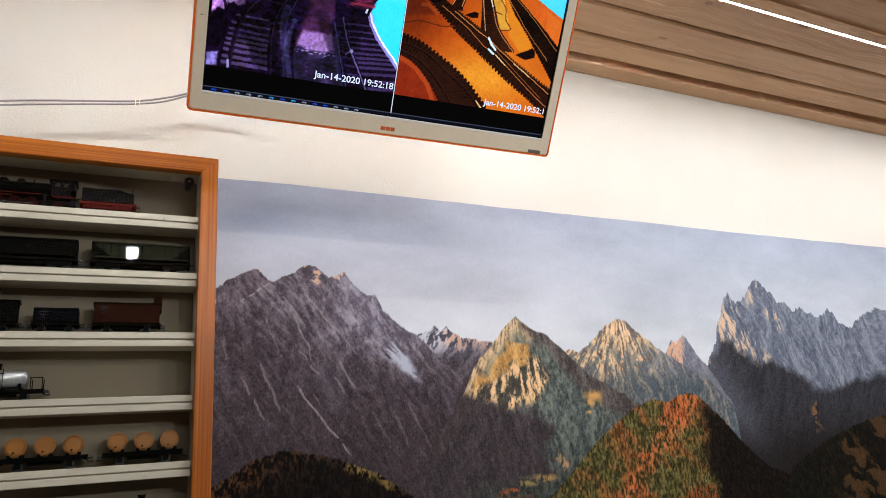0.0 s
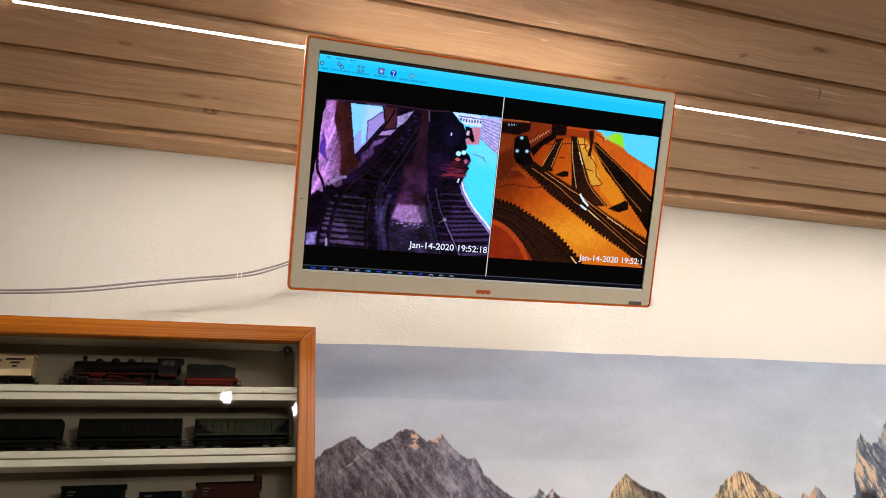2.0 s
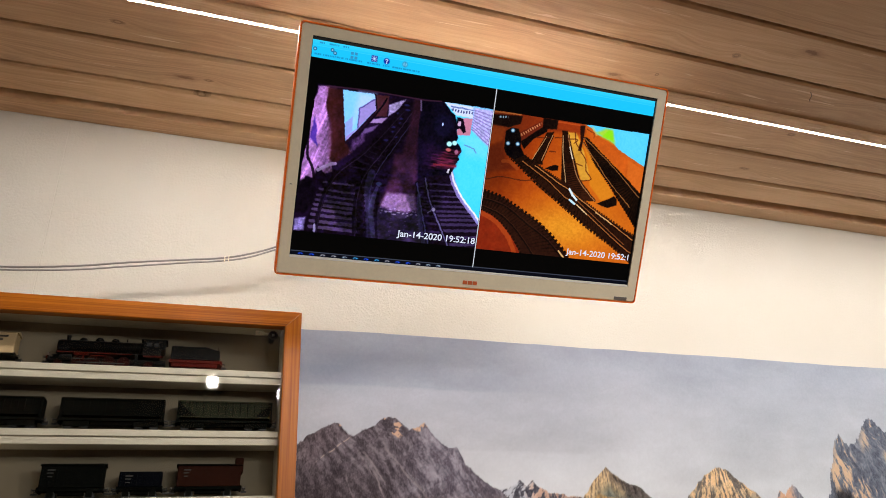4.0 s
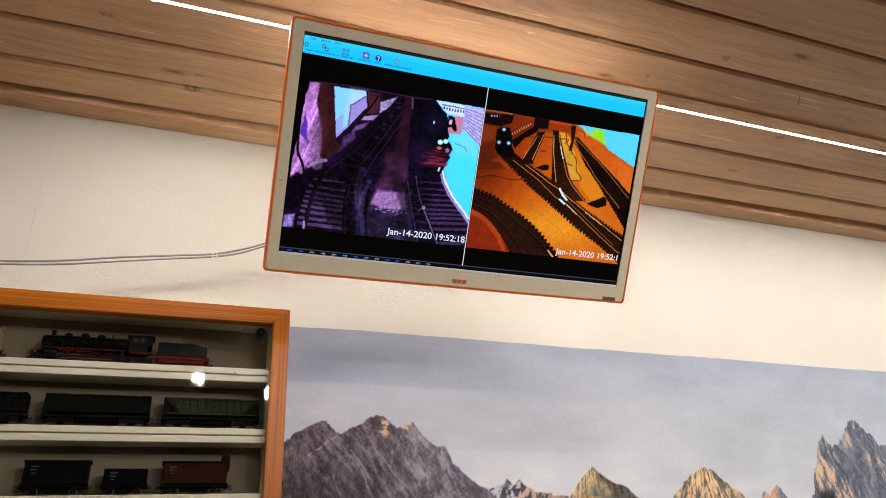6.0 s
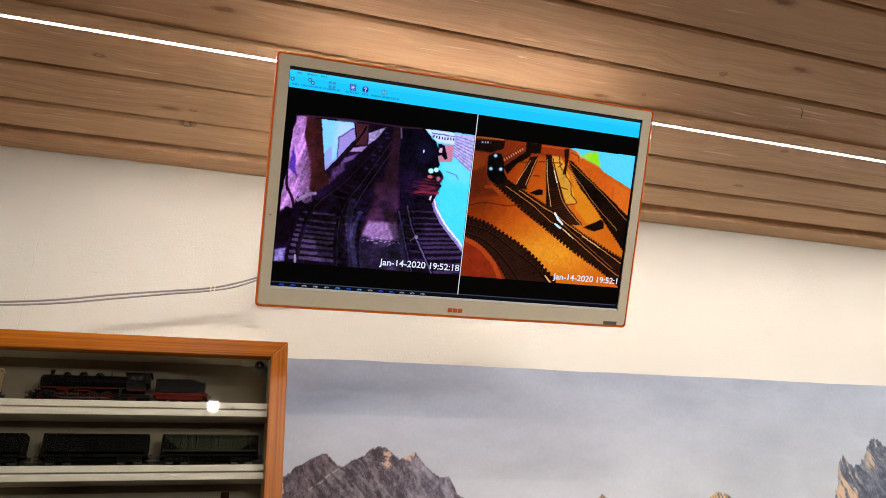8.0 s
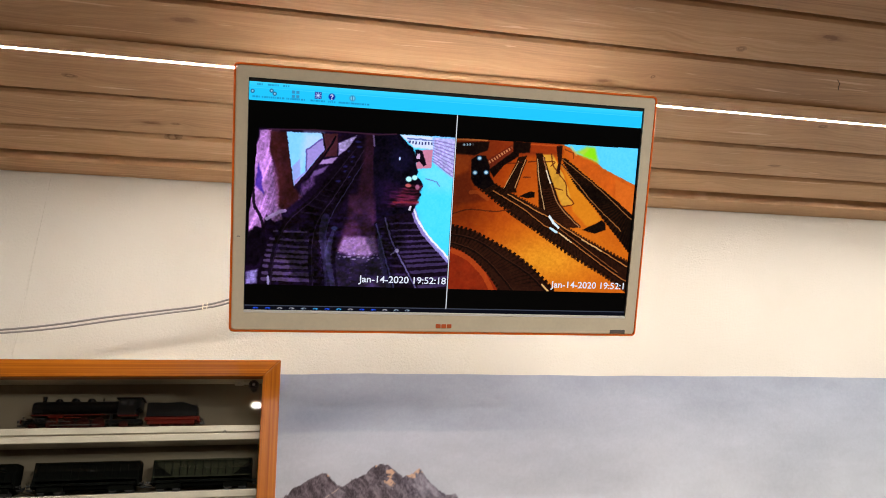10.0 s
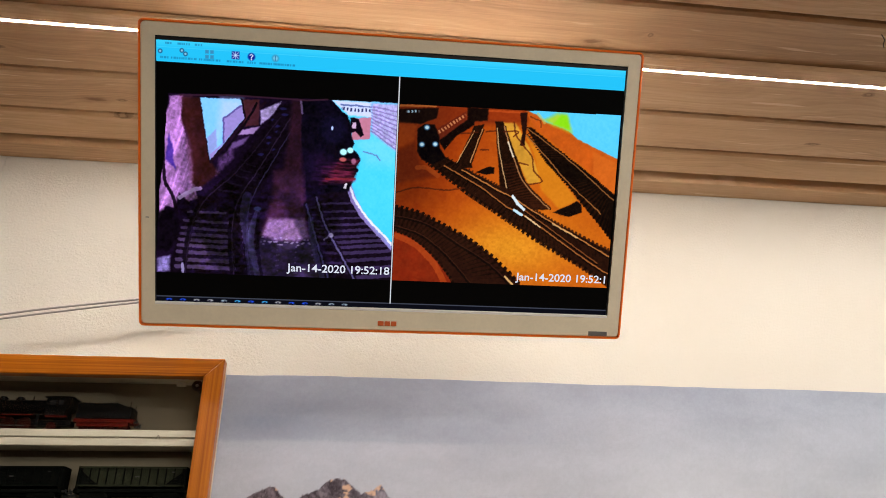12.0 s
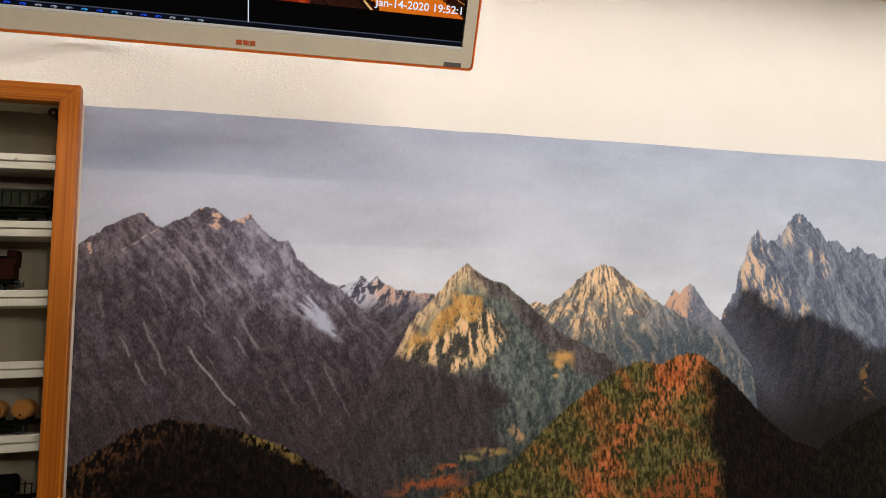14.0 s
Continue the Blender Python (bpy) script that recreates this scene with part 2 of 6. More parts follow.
WHITE = speckled("white_lacquer", (0.64, 0.58, 0.47), 0.45, 40, 0.08)
# cream board with the shade inside the cabinet put into its colour
CREAM_BACK_SHADED = speckled("cream_back_board_shaded", (0.235, 0.195, 0.135), 0.8, 25, 0.1)
CREAM_PLASTIC = speckled("cream_plastic", (0.88, 0.79, 0.61), 0.42, 300, 0.06, 0, 0.05, 0.0002)
ORANGE_PLASTIC = speckled("orange_plastic", (0.95, 0.19, 0.012), 0.35, 80, 0.12)
WHITE_PLASTIC = speckled("white_plastic", (0.92, 0.91, 0.89), 0.4, 80, 0.03)
BLACK_PLASTIC = speckled("black_plastic", (0.015, 0.015, 0.016), 0.4, 120, 0.3)
GREY_PLASTIC = speckled("grey_plastic", (0.16, 0.15, 0.14), 0.4, 120, 0.2)
CABLE = speckled("grey_cable_sheath", (0.27, 0.255, 0.25), 0.5, 90, 0.15)
STEEL = speckled("brushed_steel", (0.55, 0.54, 0.52), 0.3, 120, 0.15, 1.0)
LOCO_BLACK = speckled("satin_black_paint", (0.0035, 0.0035, 0.004), 0.4, 400, 0.4, 0, 0.15, 0.0003, 0.08)
LOCO_RED = speckled("red_paint", (0.075, 0.006, 0.003), 0.45, 400, 0.35, 0, 0.15, 0.0003, 0.06)
WHEEL_RED = speckled("sooty_red_paint", (0.022, 0.003, 0.002), 0.5, 400, 0.4, 0, 0.15, 0.0003, 0.06)
WAGON_BLACK = speckled("weathered_black_paint", (0.0035, 0.004, 0.0033), 0.75, 300, 0.5, 0, 0.2, 0.0003, 0.02)
WAGON_GREEN = speckled("dark_olive_paint", (0.026, 0.028, 0.017), 0.55, 300, 0.4, 0, 0.2, 0.0003, 0.02)
WAGON_BLUE = speckled("dark_blue_paint", (0.0022, 0.0028, 0.0048), 0.55, 300, 0.4, 0, 0.2, 0.0003, 0.02)
WAGON_BROWN = speckled("oxide_brown_paint", (0.026, 0.0078, 0.0045), 0.55, 300, 0.35, 0, 0.2, 0.0003, 0.02)
WAGON_CREAM = speckled("cream_paint", (0.55, 0.4, 0.22), 0.5, 300, 0.15)
YELLOW = speckled("yellow_paint", (0.62, 0.33, 0.03), 0.45, 300, 0.2)
ORANGE_DRUM = speckled("orange_paint", (0.36, 0.14, 0.02), 0.45, 300, 0.25)
DARK_STEEL = speckled("blackened_steel", (0.05, 0.05, 0.05), 0.45, 300, 0.3, 0.5)
SILVER = speckled("silver_paint", (0.5, 0.5, 0.5), 0.35, 300, 0.2, 0.6)
GRIT = speckled("pale_grit", (0.3, 0.29, 0.27), 0.9, 900, 0.7, 0, 0.6, 0.0008)
MARKING = speckled("pale_lettering", (0.022, 0.02, 0.018), 0.6, 300, 0.1)


def clear_glass():
    m, t, b = material("clear_glass", (1, 1, 1), 0.0)
    b.inputs["Transmission Weight"].default_value = 1.0
    b.inputs["IOR"].default_value = 1.02
    out = t.nodes["Material Output"]
    tr = t.nodes.new("ShaderNodeBsdfTransparent")
    tr.inputs["Color"].default_value = (0.93, 0.94, 0.93, 1)
    gl = node(t, "ShaderNodeBsdfGlossy", Roughness=0.008)
    fr = node(t, "ShaderNodeFresnel", IOR=1.27)
    mx = t.nodes.new("ShaderNodeMixShader")
    t.links.new(fr.outputs[0], mx.inputs[0])
    t.links.new(tr.outputs[0], mx.inputs[1])
    t.links.new(gl.outputs[0], mx.inputs[2])
    t.links.new(mx.outputs[0], out.inputs["Surface"])
    t.nodes.remove(b)
    return m


GLASS = clear_glass()
LED = glow("white_light_strip", (1.0, 0.935, 0.86), LED_POWER)
BULB = glow("warm_frosted_bulb", WARM, 60.0)

# ---- the room ----
ROOM = (-2.2, 2.9, -3.6, 0.0)      # west, east, south, north


def structure(name, bm, mat, label):
    return tagged(part(name, bm, mat), label, name.split("_")[0], kind="structure")


wall_north = structure("wall_north", boxes((-2.35, 3.05, 0.0, 0.15, -0.1, 2.5)), WALL, "white painted wall with a mountain mural")
# unseen walls; their dark wood is invented to cut glass reflections and fill light
structure("wall_west", boxes((-2.35, -2.2, -3.6, -0.001, -0.1, 2.5)), DARK_WOOD, "unseen side wall, made dark brown to dim reflections in the glass")
structure("wall_east", boxes((2.9, 3.05, -3.6, -0.001, -0.1, 2.5)), DARK_WOOD, "unseen side wall, made dark brown to dim reflections in the glass")
structure("wall_south", boxes((-2.35, 3.05, -3.75, -3.601, -0.1, 2.5)), DARK_WOOD, "unseen rear wall, made dark brown to dim reflections in the glass")
structure("floor", boxes((-2.198, 2.898, -3.598, -0.002, -0.1, 0.0)), FLOOR, "unseen wooden floor of the room, made pale to bounce light upwards")


def ceiling_mesh():
    """Boards with rounded edges along x, a hand's width each, under a backing board."""
    me_bm = bmesh.new()
    box(me_bm, ROOM[0] + 0.002, ROOM[1] - 0.002, ROOM[2] + 0.002, -0.002, CEILING + 0.018, CEILING + 0.03)
    rng = random.Random(5)
    joints = [-0.0485, -0.1235, -0.2195, -0.3215, -0.4335, -0.5345]
    while joints[-1] > ROOM[2] + 0.12:
        joints.append(joints[-1] - 0.1045)
    r, gap = 0.0036, 0.0055
    for far, near in zip(joints, joints[1:]):
        y1, y0 = far - gap / 2, near + gap / 2
        dz = rng.uniform(-0.0006, 0.0006)
        section = [(y1, CEILING + 0.017)] + [(y1 - 1.3 * r * math.sin(a), CEILING + dz + r * (1 - math.sin(a)) ** 1.2) for a in (0, 0.35, 0.7, 1.05, 1.5708)]
        section += [(y0 + 1.3 * r * math.sin(a), CEILING + dz + r * (1 - math.sin(a)) ** 1.2) for a in (1.5708, 1.05, 0.7, 0.35, 0)] + [(y0, CEILING + 0.017)]
        a = [me_bm.verts.new((ROOM[0] + 0.002, y, z)) for y, z in section]
        b = [me_bm.verts.new((ROOM[1] - 0.002, y, z)) for y, z in section]
        me_bm.faces.new(a[::-1])
        me_bm.faces.new(b)
        for i in range(len(a)):
            j = (i + 1) % len(a)
            me_bm.faces.new((a[i], a[j], b[j], b[i]))
    bmesh.ops.recalc_face_normals(me_bm, faces=me_bm.faces)
    return me_bm


ceiling = structure("ceiling", ceiling_mesh(), PLANK, "limewashed pine boards with dark joints")
structure("trim_cornice", boxes((ROOM[0] + 0.003, ROOM[1] - 0.003, -0.0435, -0.0005, 2.2895, CEILING + 0.0175), bevel=0.0012), PLANK, "pine batten where wall meets ceiling")
batten = structure("trim_batten", boxes((ROOM[0] + 0.003, ROOM[1] - 0.003, -0.3490, -0.3236, CEILING - 0.009, CEILING - 0.0004), bevel=0.0025), PLANK, "narrow pine batten beside the light strip")
crack = bmesh.new()
for a, b in (((0.868, -0.4165), (0.879, -0.408)), ((0.879, -0.408), (0.884, -0.3985)), ((0.884, -0.3985), (0.8885, -0.394))):
    rod(crack, (*a, CEILING - 0.0004), (*b, CEILING - 0.0004), 0.0007, 0.0006, 6)
crack = part("crack", crack, DARK_WOOD, ceiling, "short dark crack in a board")
SKEW = radians(-0.28)          # the boards run a little askew to the wall
for ob in (ceiling, batten):
    ob.matrix_world = Matrix.Rotation(SKEW, 4, "Z")

# Wallpaper strips, butted with fine seams.
SEAMS = [-2.2, -0.93, -0.405, 2.9]
for x0, x1 in zip(SEAMS, SEAMS[1:]):
    part("wallpaper_strip", boxes((x0 + 0.0001, x1 - 0.0001, -0.0014, -0.0002, 0.002, 2.289), bevel=0.0005, seg=1), WALL, wall_north)

# ---- lamps ----
strip = thing("light_strip", Matrix.Rotation(SKEW, 4, "Z") @ pose(0, LED_Y, CEILING), "bright white LED light strip along the ceiling joint", "light strip")
part("carrier", boxes((LED_FROM, LED_TO, -0.0032, 0.0032, -0.003, -0.0003), (LED_FROM, LED_TO, -0.0032, -0.0021, -0.0060, -0.003), (LED_FROM, LED_TO, 0.0021, 0.0032, -0.0060, -0.003)), WHITE_PLASTIC, strip, "white plastic channel")
cover = bmesh.new()
section = [(-0.0018, -0.0062), (0.0018, -0.0062), (0.0018, -0.0032), (-0.0018, -0.0032)]
rings = [[cover.verts.new((LED_FROM + (LED_TO - LED_FROM) * k / 200, y, z)) for y, z in section] for k in range(201)]
for a, b in zip(rings, rings[1:]):
    for i in range(4):
        cover.faces.new((a[i], b[i], b[(i + 1) % 4], a[(i + 1) % 4]))
bmesh.ops.recalc_face_normals(cover, faces=cover.faces)
part("diffuser", cover, LED, strip, "glowing white cover")

first = None
for sx, sy in SPOTS_AND_FILL:
    if first is None:
        first = thing("ceiling_spotlight", pose(sx, sy, CEILING), "small round ceiling spotlight with glowing bulb, one of seven, five of them added fill", "spotlight", "spotlights")
        ring = bmesh.new()
        bmesh.ops.create_cone(ring, cap_ends=True, segments=32, radius1=0.043, radius2=0.046, depth=0.012, matrix=Matrix.Translation((0, 0, -0.006)))
        part("ring", ring, STEEL, first, "brushed steel ring", smooth=False)
        bulb = bmesh.new()
        bmesh.ops.create_cone(bulb, cap_ends=True, segments=28, radius1=0.019, radius2=0.021, depth=0.002, matrix=Matrix.Translation((0, 0, -0.0132)))
        part("bulb", bulb, BULB, first, "glowing frosted bulb face")
    else:
        # copies after the second spot are added fill fixtures
        copy_thing(first, pose(sx, sy, CEILING))
for (sx, sy), watts in zip(SPOTS_AND_FILL, SPOT_WATTS):
    lamp = bpy.data.lights.new("spot_and_fill_beam", "SPOT")
    lamp.energy, lamp.color, lamp.spot_size, lamp.spot_blend, lamp.shadow_soft_size = watts, WARM, radians(164), 0.5, 0.022
    new("spot_and_fill_beam", lamp).matrix_world = look((sx, sy, CEILING - 0.034), (sx, sy + 0.6, 0.6))

# ---- painting on fine grids: noise and shapes ----
_table = np.random.RandomState(7).rand(257, 257)
_table[256], _table[:, 256] = _table[0], _table[:, 0]


def value_noise(x, y):
    xi, yi = np.floor(x).astype(int), np.floor(y).astype(int)
    u, v = x - xi, y - yi
    u, v = u * u * (3 - 2 * u), v * v * (3 - 2 * v)
    i, j = xi & 255, yi & 255
    return (_table[i, j] * (1 - u) + _table[i + 1, j] * u) * (1 - v) + (_table[i, j + 1] * (1 - u) + _table[i + 1, j + 1] * u) * v


def fbm(x, y, octaves=5, gain=0.5):
    total, amp, norm = 0, 1.0, 0
    for k in range(octaves):
        total = total + amp * value_noise(x + 17.3 * k, y + 9.1 * k)
        norm += amp
        amp *= gain
        x, y = x * 2.03, y * 2.03
    return total / norm


def ridged(x, y, octaves=4):
    total, amp, norm = 0, 1.0, 0
    for k in range(octaves):
        total = total + amp * (1 - np.abs(2 * value_noise(x + 5.7 * k, y + 31.1 * k) - 1)) ** 2
        norm += amp
        amp *= 0.55
        x, y = x * 2.1, y * 2.1
    return total / norm


def step(a, b, x):
    t = np.clip((x - a) / (b - a), 0, 1)
    return t * t * (3 - 2 * t)


def blend(img, mask, colour):
    """Lays a colour, or a picture of colours, over img where mask is 1. Colours are screen values."""
    c = np.asarray(colour, float)
    img[...] = img * (1 - mask[..., None]) + c * mask[..., None]


def inside(x, y, pts, soft):
    """1 inside an outline, 0 outside, with a soft edge."""
    odd = np.zeros(x.shape, bool)
    dist = np.full(x.shape, 1e9)
    for (ax, ay), (bx, by) in zip(pts, pts[1:] + pts[:1]):
        if ay != by:
            odd ^= ((ay > y) != (by > y)) & (x < (bx - ax) * (y - ay) / (by - ay) + ax)
        t = np.clip(((x - ax) * (bx - ax) + (y - ay) * (by - ay)) / max((bx - ax) ** 2 + (by - ay) ** 2, 1e-9), 0, 1)
        dist = np.minimum(dist, np.hypot(x - ax - t * (bx - ax), y - ay - t * (by - ay)))
    return np.clip(0.5 + np.where(odd, dist, -dist) / soft, 0, 1)


def along(x, y, pts):
    """Distance from a bent line, the way along it, and the side, for every place."""
    best, way, side, run = np.full(x.shape, 1e9), np.zeros(x.shape), np.zeros(x.shape), 0.0
    for (ax, ay), (bx, by) in zip(pts, pts[1:]):
        length = math.hypot(bx - ax, by - ay)
        t = np.clip(((x - ax) * (bx - ax) + (y - ay) * (by - ay)) / length**2, 0, 1)
        d = np.hypot(x - ax - t * (bx - ax), y - ay - t * (by - ay))
        near = d < best
        best = np.where(near, d, best)
        way = np.where(near, run + t * length, way)
        side = np.where(near, ((x - ax) * (by - ay) - (y - ay) * (bx - ax)) / length, side)
        run += length
    return best, way / run, side


def curve_through(pts, steps=8):
    """A smooth line through a few points."""
    out = []
    p = [pts[0]] + pts + [pts[-1]]
    for a, b, c, d in zip(p, p[1:], p[2:], p[3:]):
        for k in range(steps):
            t = k / steps
            out.append(tuple(0.5 * (2 * b[i] + (c[i] - a[i]) * t + (2 * a[i] - 5 * b[i] + 4 * c[i] - d[i]) * t * t + (3 * b[i] - a[i] - 3 * c[i] + d[i]) * t**3) for i in (0, 1)))
    return out + [pts[-1]]


def to_linear(img):
    s = np.clip(img, 0, 255) / 255
    return np.where(s <= 0.04045, s / 12.92, ((s + 0.055) / 1.055) ** 2.4)


def picture_grid(name, xs, zs, y, colours, mat, parent):
    """A flat sheet in x and z with a colour at every grid point."""
    nx, nz = len(xs), len(zs)
    X, Z = np.meshgrid(xs, zs)
    co = np.stack([X, np.full(X.shape, y), Z], -1).reshape(-1, 3)
    i = np.arange(nx * nz).reshape(nz, nx)
    quads = np.stack([i[:-1, :-1], i[:-1, 1:], i[1:, 1:], i[1:, :-1]], -1).reshape(-1)
    me = bpy.data.meshes.new(name)
    me.vertices.add(nx * nz)
    me.vertices.foreach_set("co", co.ravel().astype(np.float32))
    me.loops.add(len(quads))
    me.loops.foreach_set("vertex_index", quads.astype(np.int32))
    n = len(quads) // 4
    me.polygons.add(n)
    me.polygons.foreach_set("loop_start", (np.arange(n) * 4).astype(np.int32))
    me.polygons.foreach_set("loop_total", np.full(n, 4, np.int32))
    me.update(calc_edges=True)
    at = me.color_attributes.new("print", "FLOAT_COLOR", "POINT")
    rgba = np.concatenate([colours.reshape(-1, 3), np.ones((nx * nz, 1))], 1)
    at.data.foreach_set("color", rgba.ravel().astype(np.float32))
    me.materials.append(mat)
    ob = new(name, me)
    ob.parent = parent
    return ob


# ---- the mountain mural ----
MURAL_LEFT, MURAL_RIGHT, MURAL_FOOT = -0.0095, 2.4, 0.95


def mural_top(x):
    return 1.929 - 0.0075 * x


def ridge(x, keys, rough, grain=40.0, seed=0.0):
    """The height of a ridge: a few summits and saddles, broken up by finer crags."""
    k = np.array(keys)
    base = np.interp(x, k[:, 0], k[:, 1], left=0.0, right=0.0)
    crag = fbm(x * grain + seed, x * 0 + seed * 3.1, 5, 0.62) - 0.5
    return base + rough * crag


def relief(X, Z, fx, fz, seed, octaves=5, lean=0.0):
    """How far rough ground turns to a light from the upper left: about -1 to 1."""
    wx = X + lean * Z + (fbm(X * 14 + seed, Z * 14, 3) - 0.5) * 0.05
    total = 0
    for k, (share, d) in enumerate(((0.5, 0.007), (0.3, 0.0034), (0.3, 0.0018))):
        f = 0.55 * 2.2**k
        a = fbm(wx * fx * f + seed + 31 * k, Z * fz * f + seed * 2, 4, 0.6)
        b = fbm((wx - d) * fx * f + seed + 31 * k, (Z + d * 0.6) * fz * f + seed * 2, 4, 0.6)
        total = total + share * np.clip((a - b) * 7.0, -1, 1)
    return total


def paint_mural(X, Z):
    img = np.zeros(X.shape + (3,))
    top = 1.929
    fine = fbm(X * 260, Z * 260, 3)
    grit = fbm(X * 90 + 3, Z * 90, 4)
    # soft, broken outlines
    WX = X + (fbm(X * 38 + 7, Z * 38, 4) - 0.5) * 0.036
    WZ = Z + (fbm(X * 38 + 60, Z * 38 + 9, 4) - 0.5) * 0.036

    def lay(z, colours, edge=0.0016):
        blend(img, np.clip((z - Z) / edge + 0.5, 0, 1), colours)

    def paint(c, mask, *rgb):
        blend(c, np.clip(mask, 0, 1), rgb)

    def patch(pts, soft=0.01):
        return inside(WX, WZ, pts, soft)

    def ground(shadow, lit, r, low=-0.35, high=0.45, rough=26):
        """Rock or forest between its shaded and its lit colour."""
        m = step(low, high, r)[..., None]
        c = np.array(shadow, float) * (1 - m) + np.array(lit, float) * m
        return c + ((fine - 0.5) * rough + (grit - 0.5) * rough)[..., None]

    # sky: grey-lilac cloud, paler towards the ridge line
    h = np.clip((top - Z) / 0.3, 0, 1)
    cloud = fbm(X * 3.0 + 2, Z * 7.0, 5)
    wisps = fbm(X * 9 + 5, Z * 24, 4)
    sky = np.stack([154 + 55 * h, 159 + 52 * h, 177 + 43 * h], -1)
    sky += ((cloud - 0.5) * 24 + (wisps - 0.5) * 20 + (fbm(X * 34, Z * 60, 3) - 0.5) * 5)[..., None]
    sky += (step(0.1, 1.2, X) * 8)[..., None] * np.array((0.55, 1.0, 0.95))
    # the television's shadow painted into the sky, with a level foot, and a paler cloud bank under it
    foot_z = 1.831 + (fbm(X * 11, X * 0 + 3, 3) - 0.5) * 0.006
    tv_shadow = step(-0.004, 0.004, Z - foot_z) * step(0.62, 0.2, X) * step(1.93, 1.86, Z + (cloud - 0.5) * 0.06)
    sky -= (tv_shadow * (8 + 14 * (cloud - 0.35)))[..., None] * np.array((1.05, 0.9, 0.7))
    # darkest part of that painted shadow
    shadow_core = np.exp(-(((X - 0.055) / 0.07) ** 2 + ((Z - 1.855) / 0.028) ** 2)) * (0.6 + 0.8 * wisps)
    sky -= (shadow_core * 17)[..., None] * np.array((1.0, 0.92, 0.8))
    lower = step(-0.003, 0.005, 1.724 + (fbm(X * 13 + 4, X * 0, 3) - 0.5) * 0.008 - Z) * step(0.26, 0.3, X) * step(0.75, 0.45, X)
    sky += (lower * 9)[..., None] * np.array((1.0, 0.98, 0.9))
    img[...] = sky

    # right massif: blue-grey rock, pale sunlit faces, dark wooded foot
    z = ridge(X, [(1.04, 1.57), (1.063, 1.593), (1.102, 1.655), (1.125, 1.70), (1.15, 1.745), (1.168, 1.762), (1.186, 1.74), (1.211, 1.745), (1.235, 1.772), (1.255, 1.79), (1.272, 1.799), (1.295, 1.785), (1.305, 1.768),
                  (1.34, 1.742), (1.383, 1.731), (1.42, 1.72), (1.46, 1.71), (1.51, 1.727), (1.575, 1.676), (1.63, 1.715), (1.69, 1.738), (1.76, 1.73), (1.9, 1.69), (2.4, 1.6)], 0.034, 60, 1.3)
    r = relief(X, Z, 30, 16, 1.0, 5, 0.35)
    c = ground((92, 99, 116), (136, 142, 156), r, -0.5, 0.5)
    sun = step(-0.05, 0.3, r) * (patch([(1.10, 1.66), (1.165, 1.77), (1.19, 1.70), (1.24, 1.64), (1.275, 1.615), (1.23, 1.595), (1.18, 1.61), (1.14, 1.62)], 0.03)
                                + patch([(1.255, 1.80), (1.28, 1.80), (1.30, 1.75), (1.325, 1.685), (1.30, 1.67), (1.285, 1.72), (1.262, 1.77)], 0.018) + patch([(1.225, 1.77), (1.26, 1.79), (1.25, 1.73), (1.225, 1.73)], 0.02) * 0.8)
    paint(c, sun * 0.85, 232, 196, 160)
    foot = patch([(1.04, 1.58), (1.09, 1.61), (1.135, 1.66), (1.17, 1.625), (1.21, 1.60), (1.28, 1.605), (1.34, 1.57), (1.40, 1.535), (1.47, 1.53), (1.6, 1.56), (2.4, 1.55), (2.4, 1.0), (1.0, 1.0)], 0.02)
    fr = relief(X, Z, 40, 20, 4.0, 4, -0.4)
    blend(c, foot * 0.94, ground((40, 40, 44), (58, 57, 62), fr, -0.8, 0.9, 12))
    haze = np.exp(-((((X - 1.12) + (Z - 1.5) * 0.55) / 0.06) ** 2)) * step(1.70, 1.58, Z) * 0.5
    paint(c, haze, 104, 108, 124)
    paint(c, patch([(1.04, 1.575), (1.075, 1.60), (1.08, 1.565), (1.05, 1.545)]) * step(0.45, 0.55, grit) * 0.8, 200, 164, 140)
    paint(c, step(1.50, 1.37, Z) * 0.8, 28, 24, 22)
    paint(c, patch([(1.36, 1.49), (1.395, 1.50), (1.40, 1.44), (1.37, 1.43)]) * step(0.5, 0.6, grit) * 0.7, 150, 110, 60)
    lay(z, c)

    # small spire
    z = ridge(X, [(0.9, 1.55), (0.94, 1.622), (0.953, 1.632), (0.966, 1.650), (0.978, 1.640), (0.99, 1.652), (1.002, 1.663), (1.012, 1.652), (1.035, 1.615), (1.07, 1.58), (1.12, 1.5)], 0.018, 70, 4.1)
    r = relief(X, Z, 36, 22, 9.0, 4, 0.3)
    c = ground((112, 116, 132), (150, 148, 158), r)
    paint(c, step(-0.25, 0.15, r) * step(1.02, 0.985, WX) * 0.9, 224, 176, 146)
    paint(c, step(1.61, 1.56, WZ) * 0.7, 108, 112, 118)
    lay(z, c)

    # pale pyramid
    z = ridge(X, [(0.62, 1.58), (0.66, 1.615), (0.70, 1.632), (0.716, 1.624), (0.76, 1.655), (0.80, 1.686), (0.822, 1.695), (0.846, 1.692), (0.872, 1.668), (0.905, 1.645),
                  (0.953, 1.618), (1.0, 1.59), (1.06, 1.56), (1.12, 1.5)], 0.015, 60, 2.7)
    r = relief(X, Z, 42, 24, 3.0, 5, 0.25)
    fan = fbm((X - 0.83) / (1.76 - Z) * 26 + (grit - 0.5) * 1.2, Z * 34, 4, 0.6) - 0.5
    c = ground((112, 104, 100), (240, 204, 160), 0.4 * r + 1.6 * fan, -0.22, 0.22, 30)
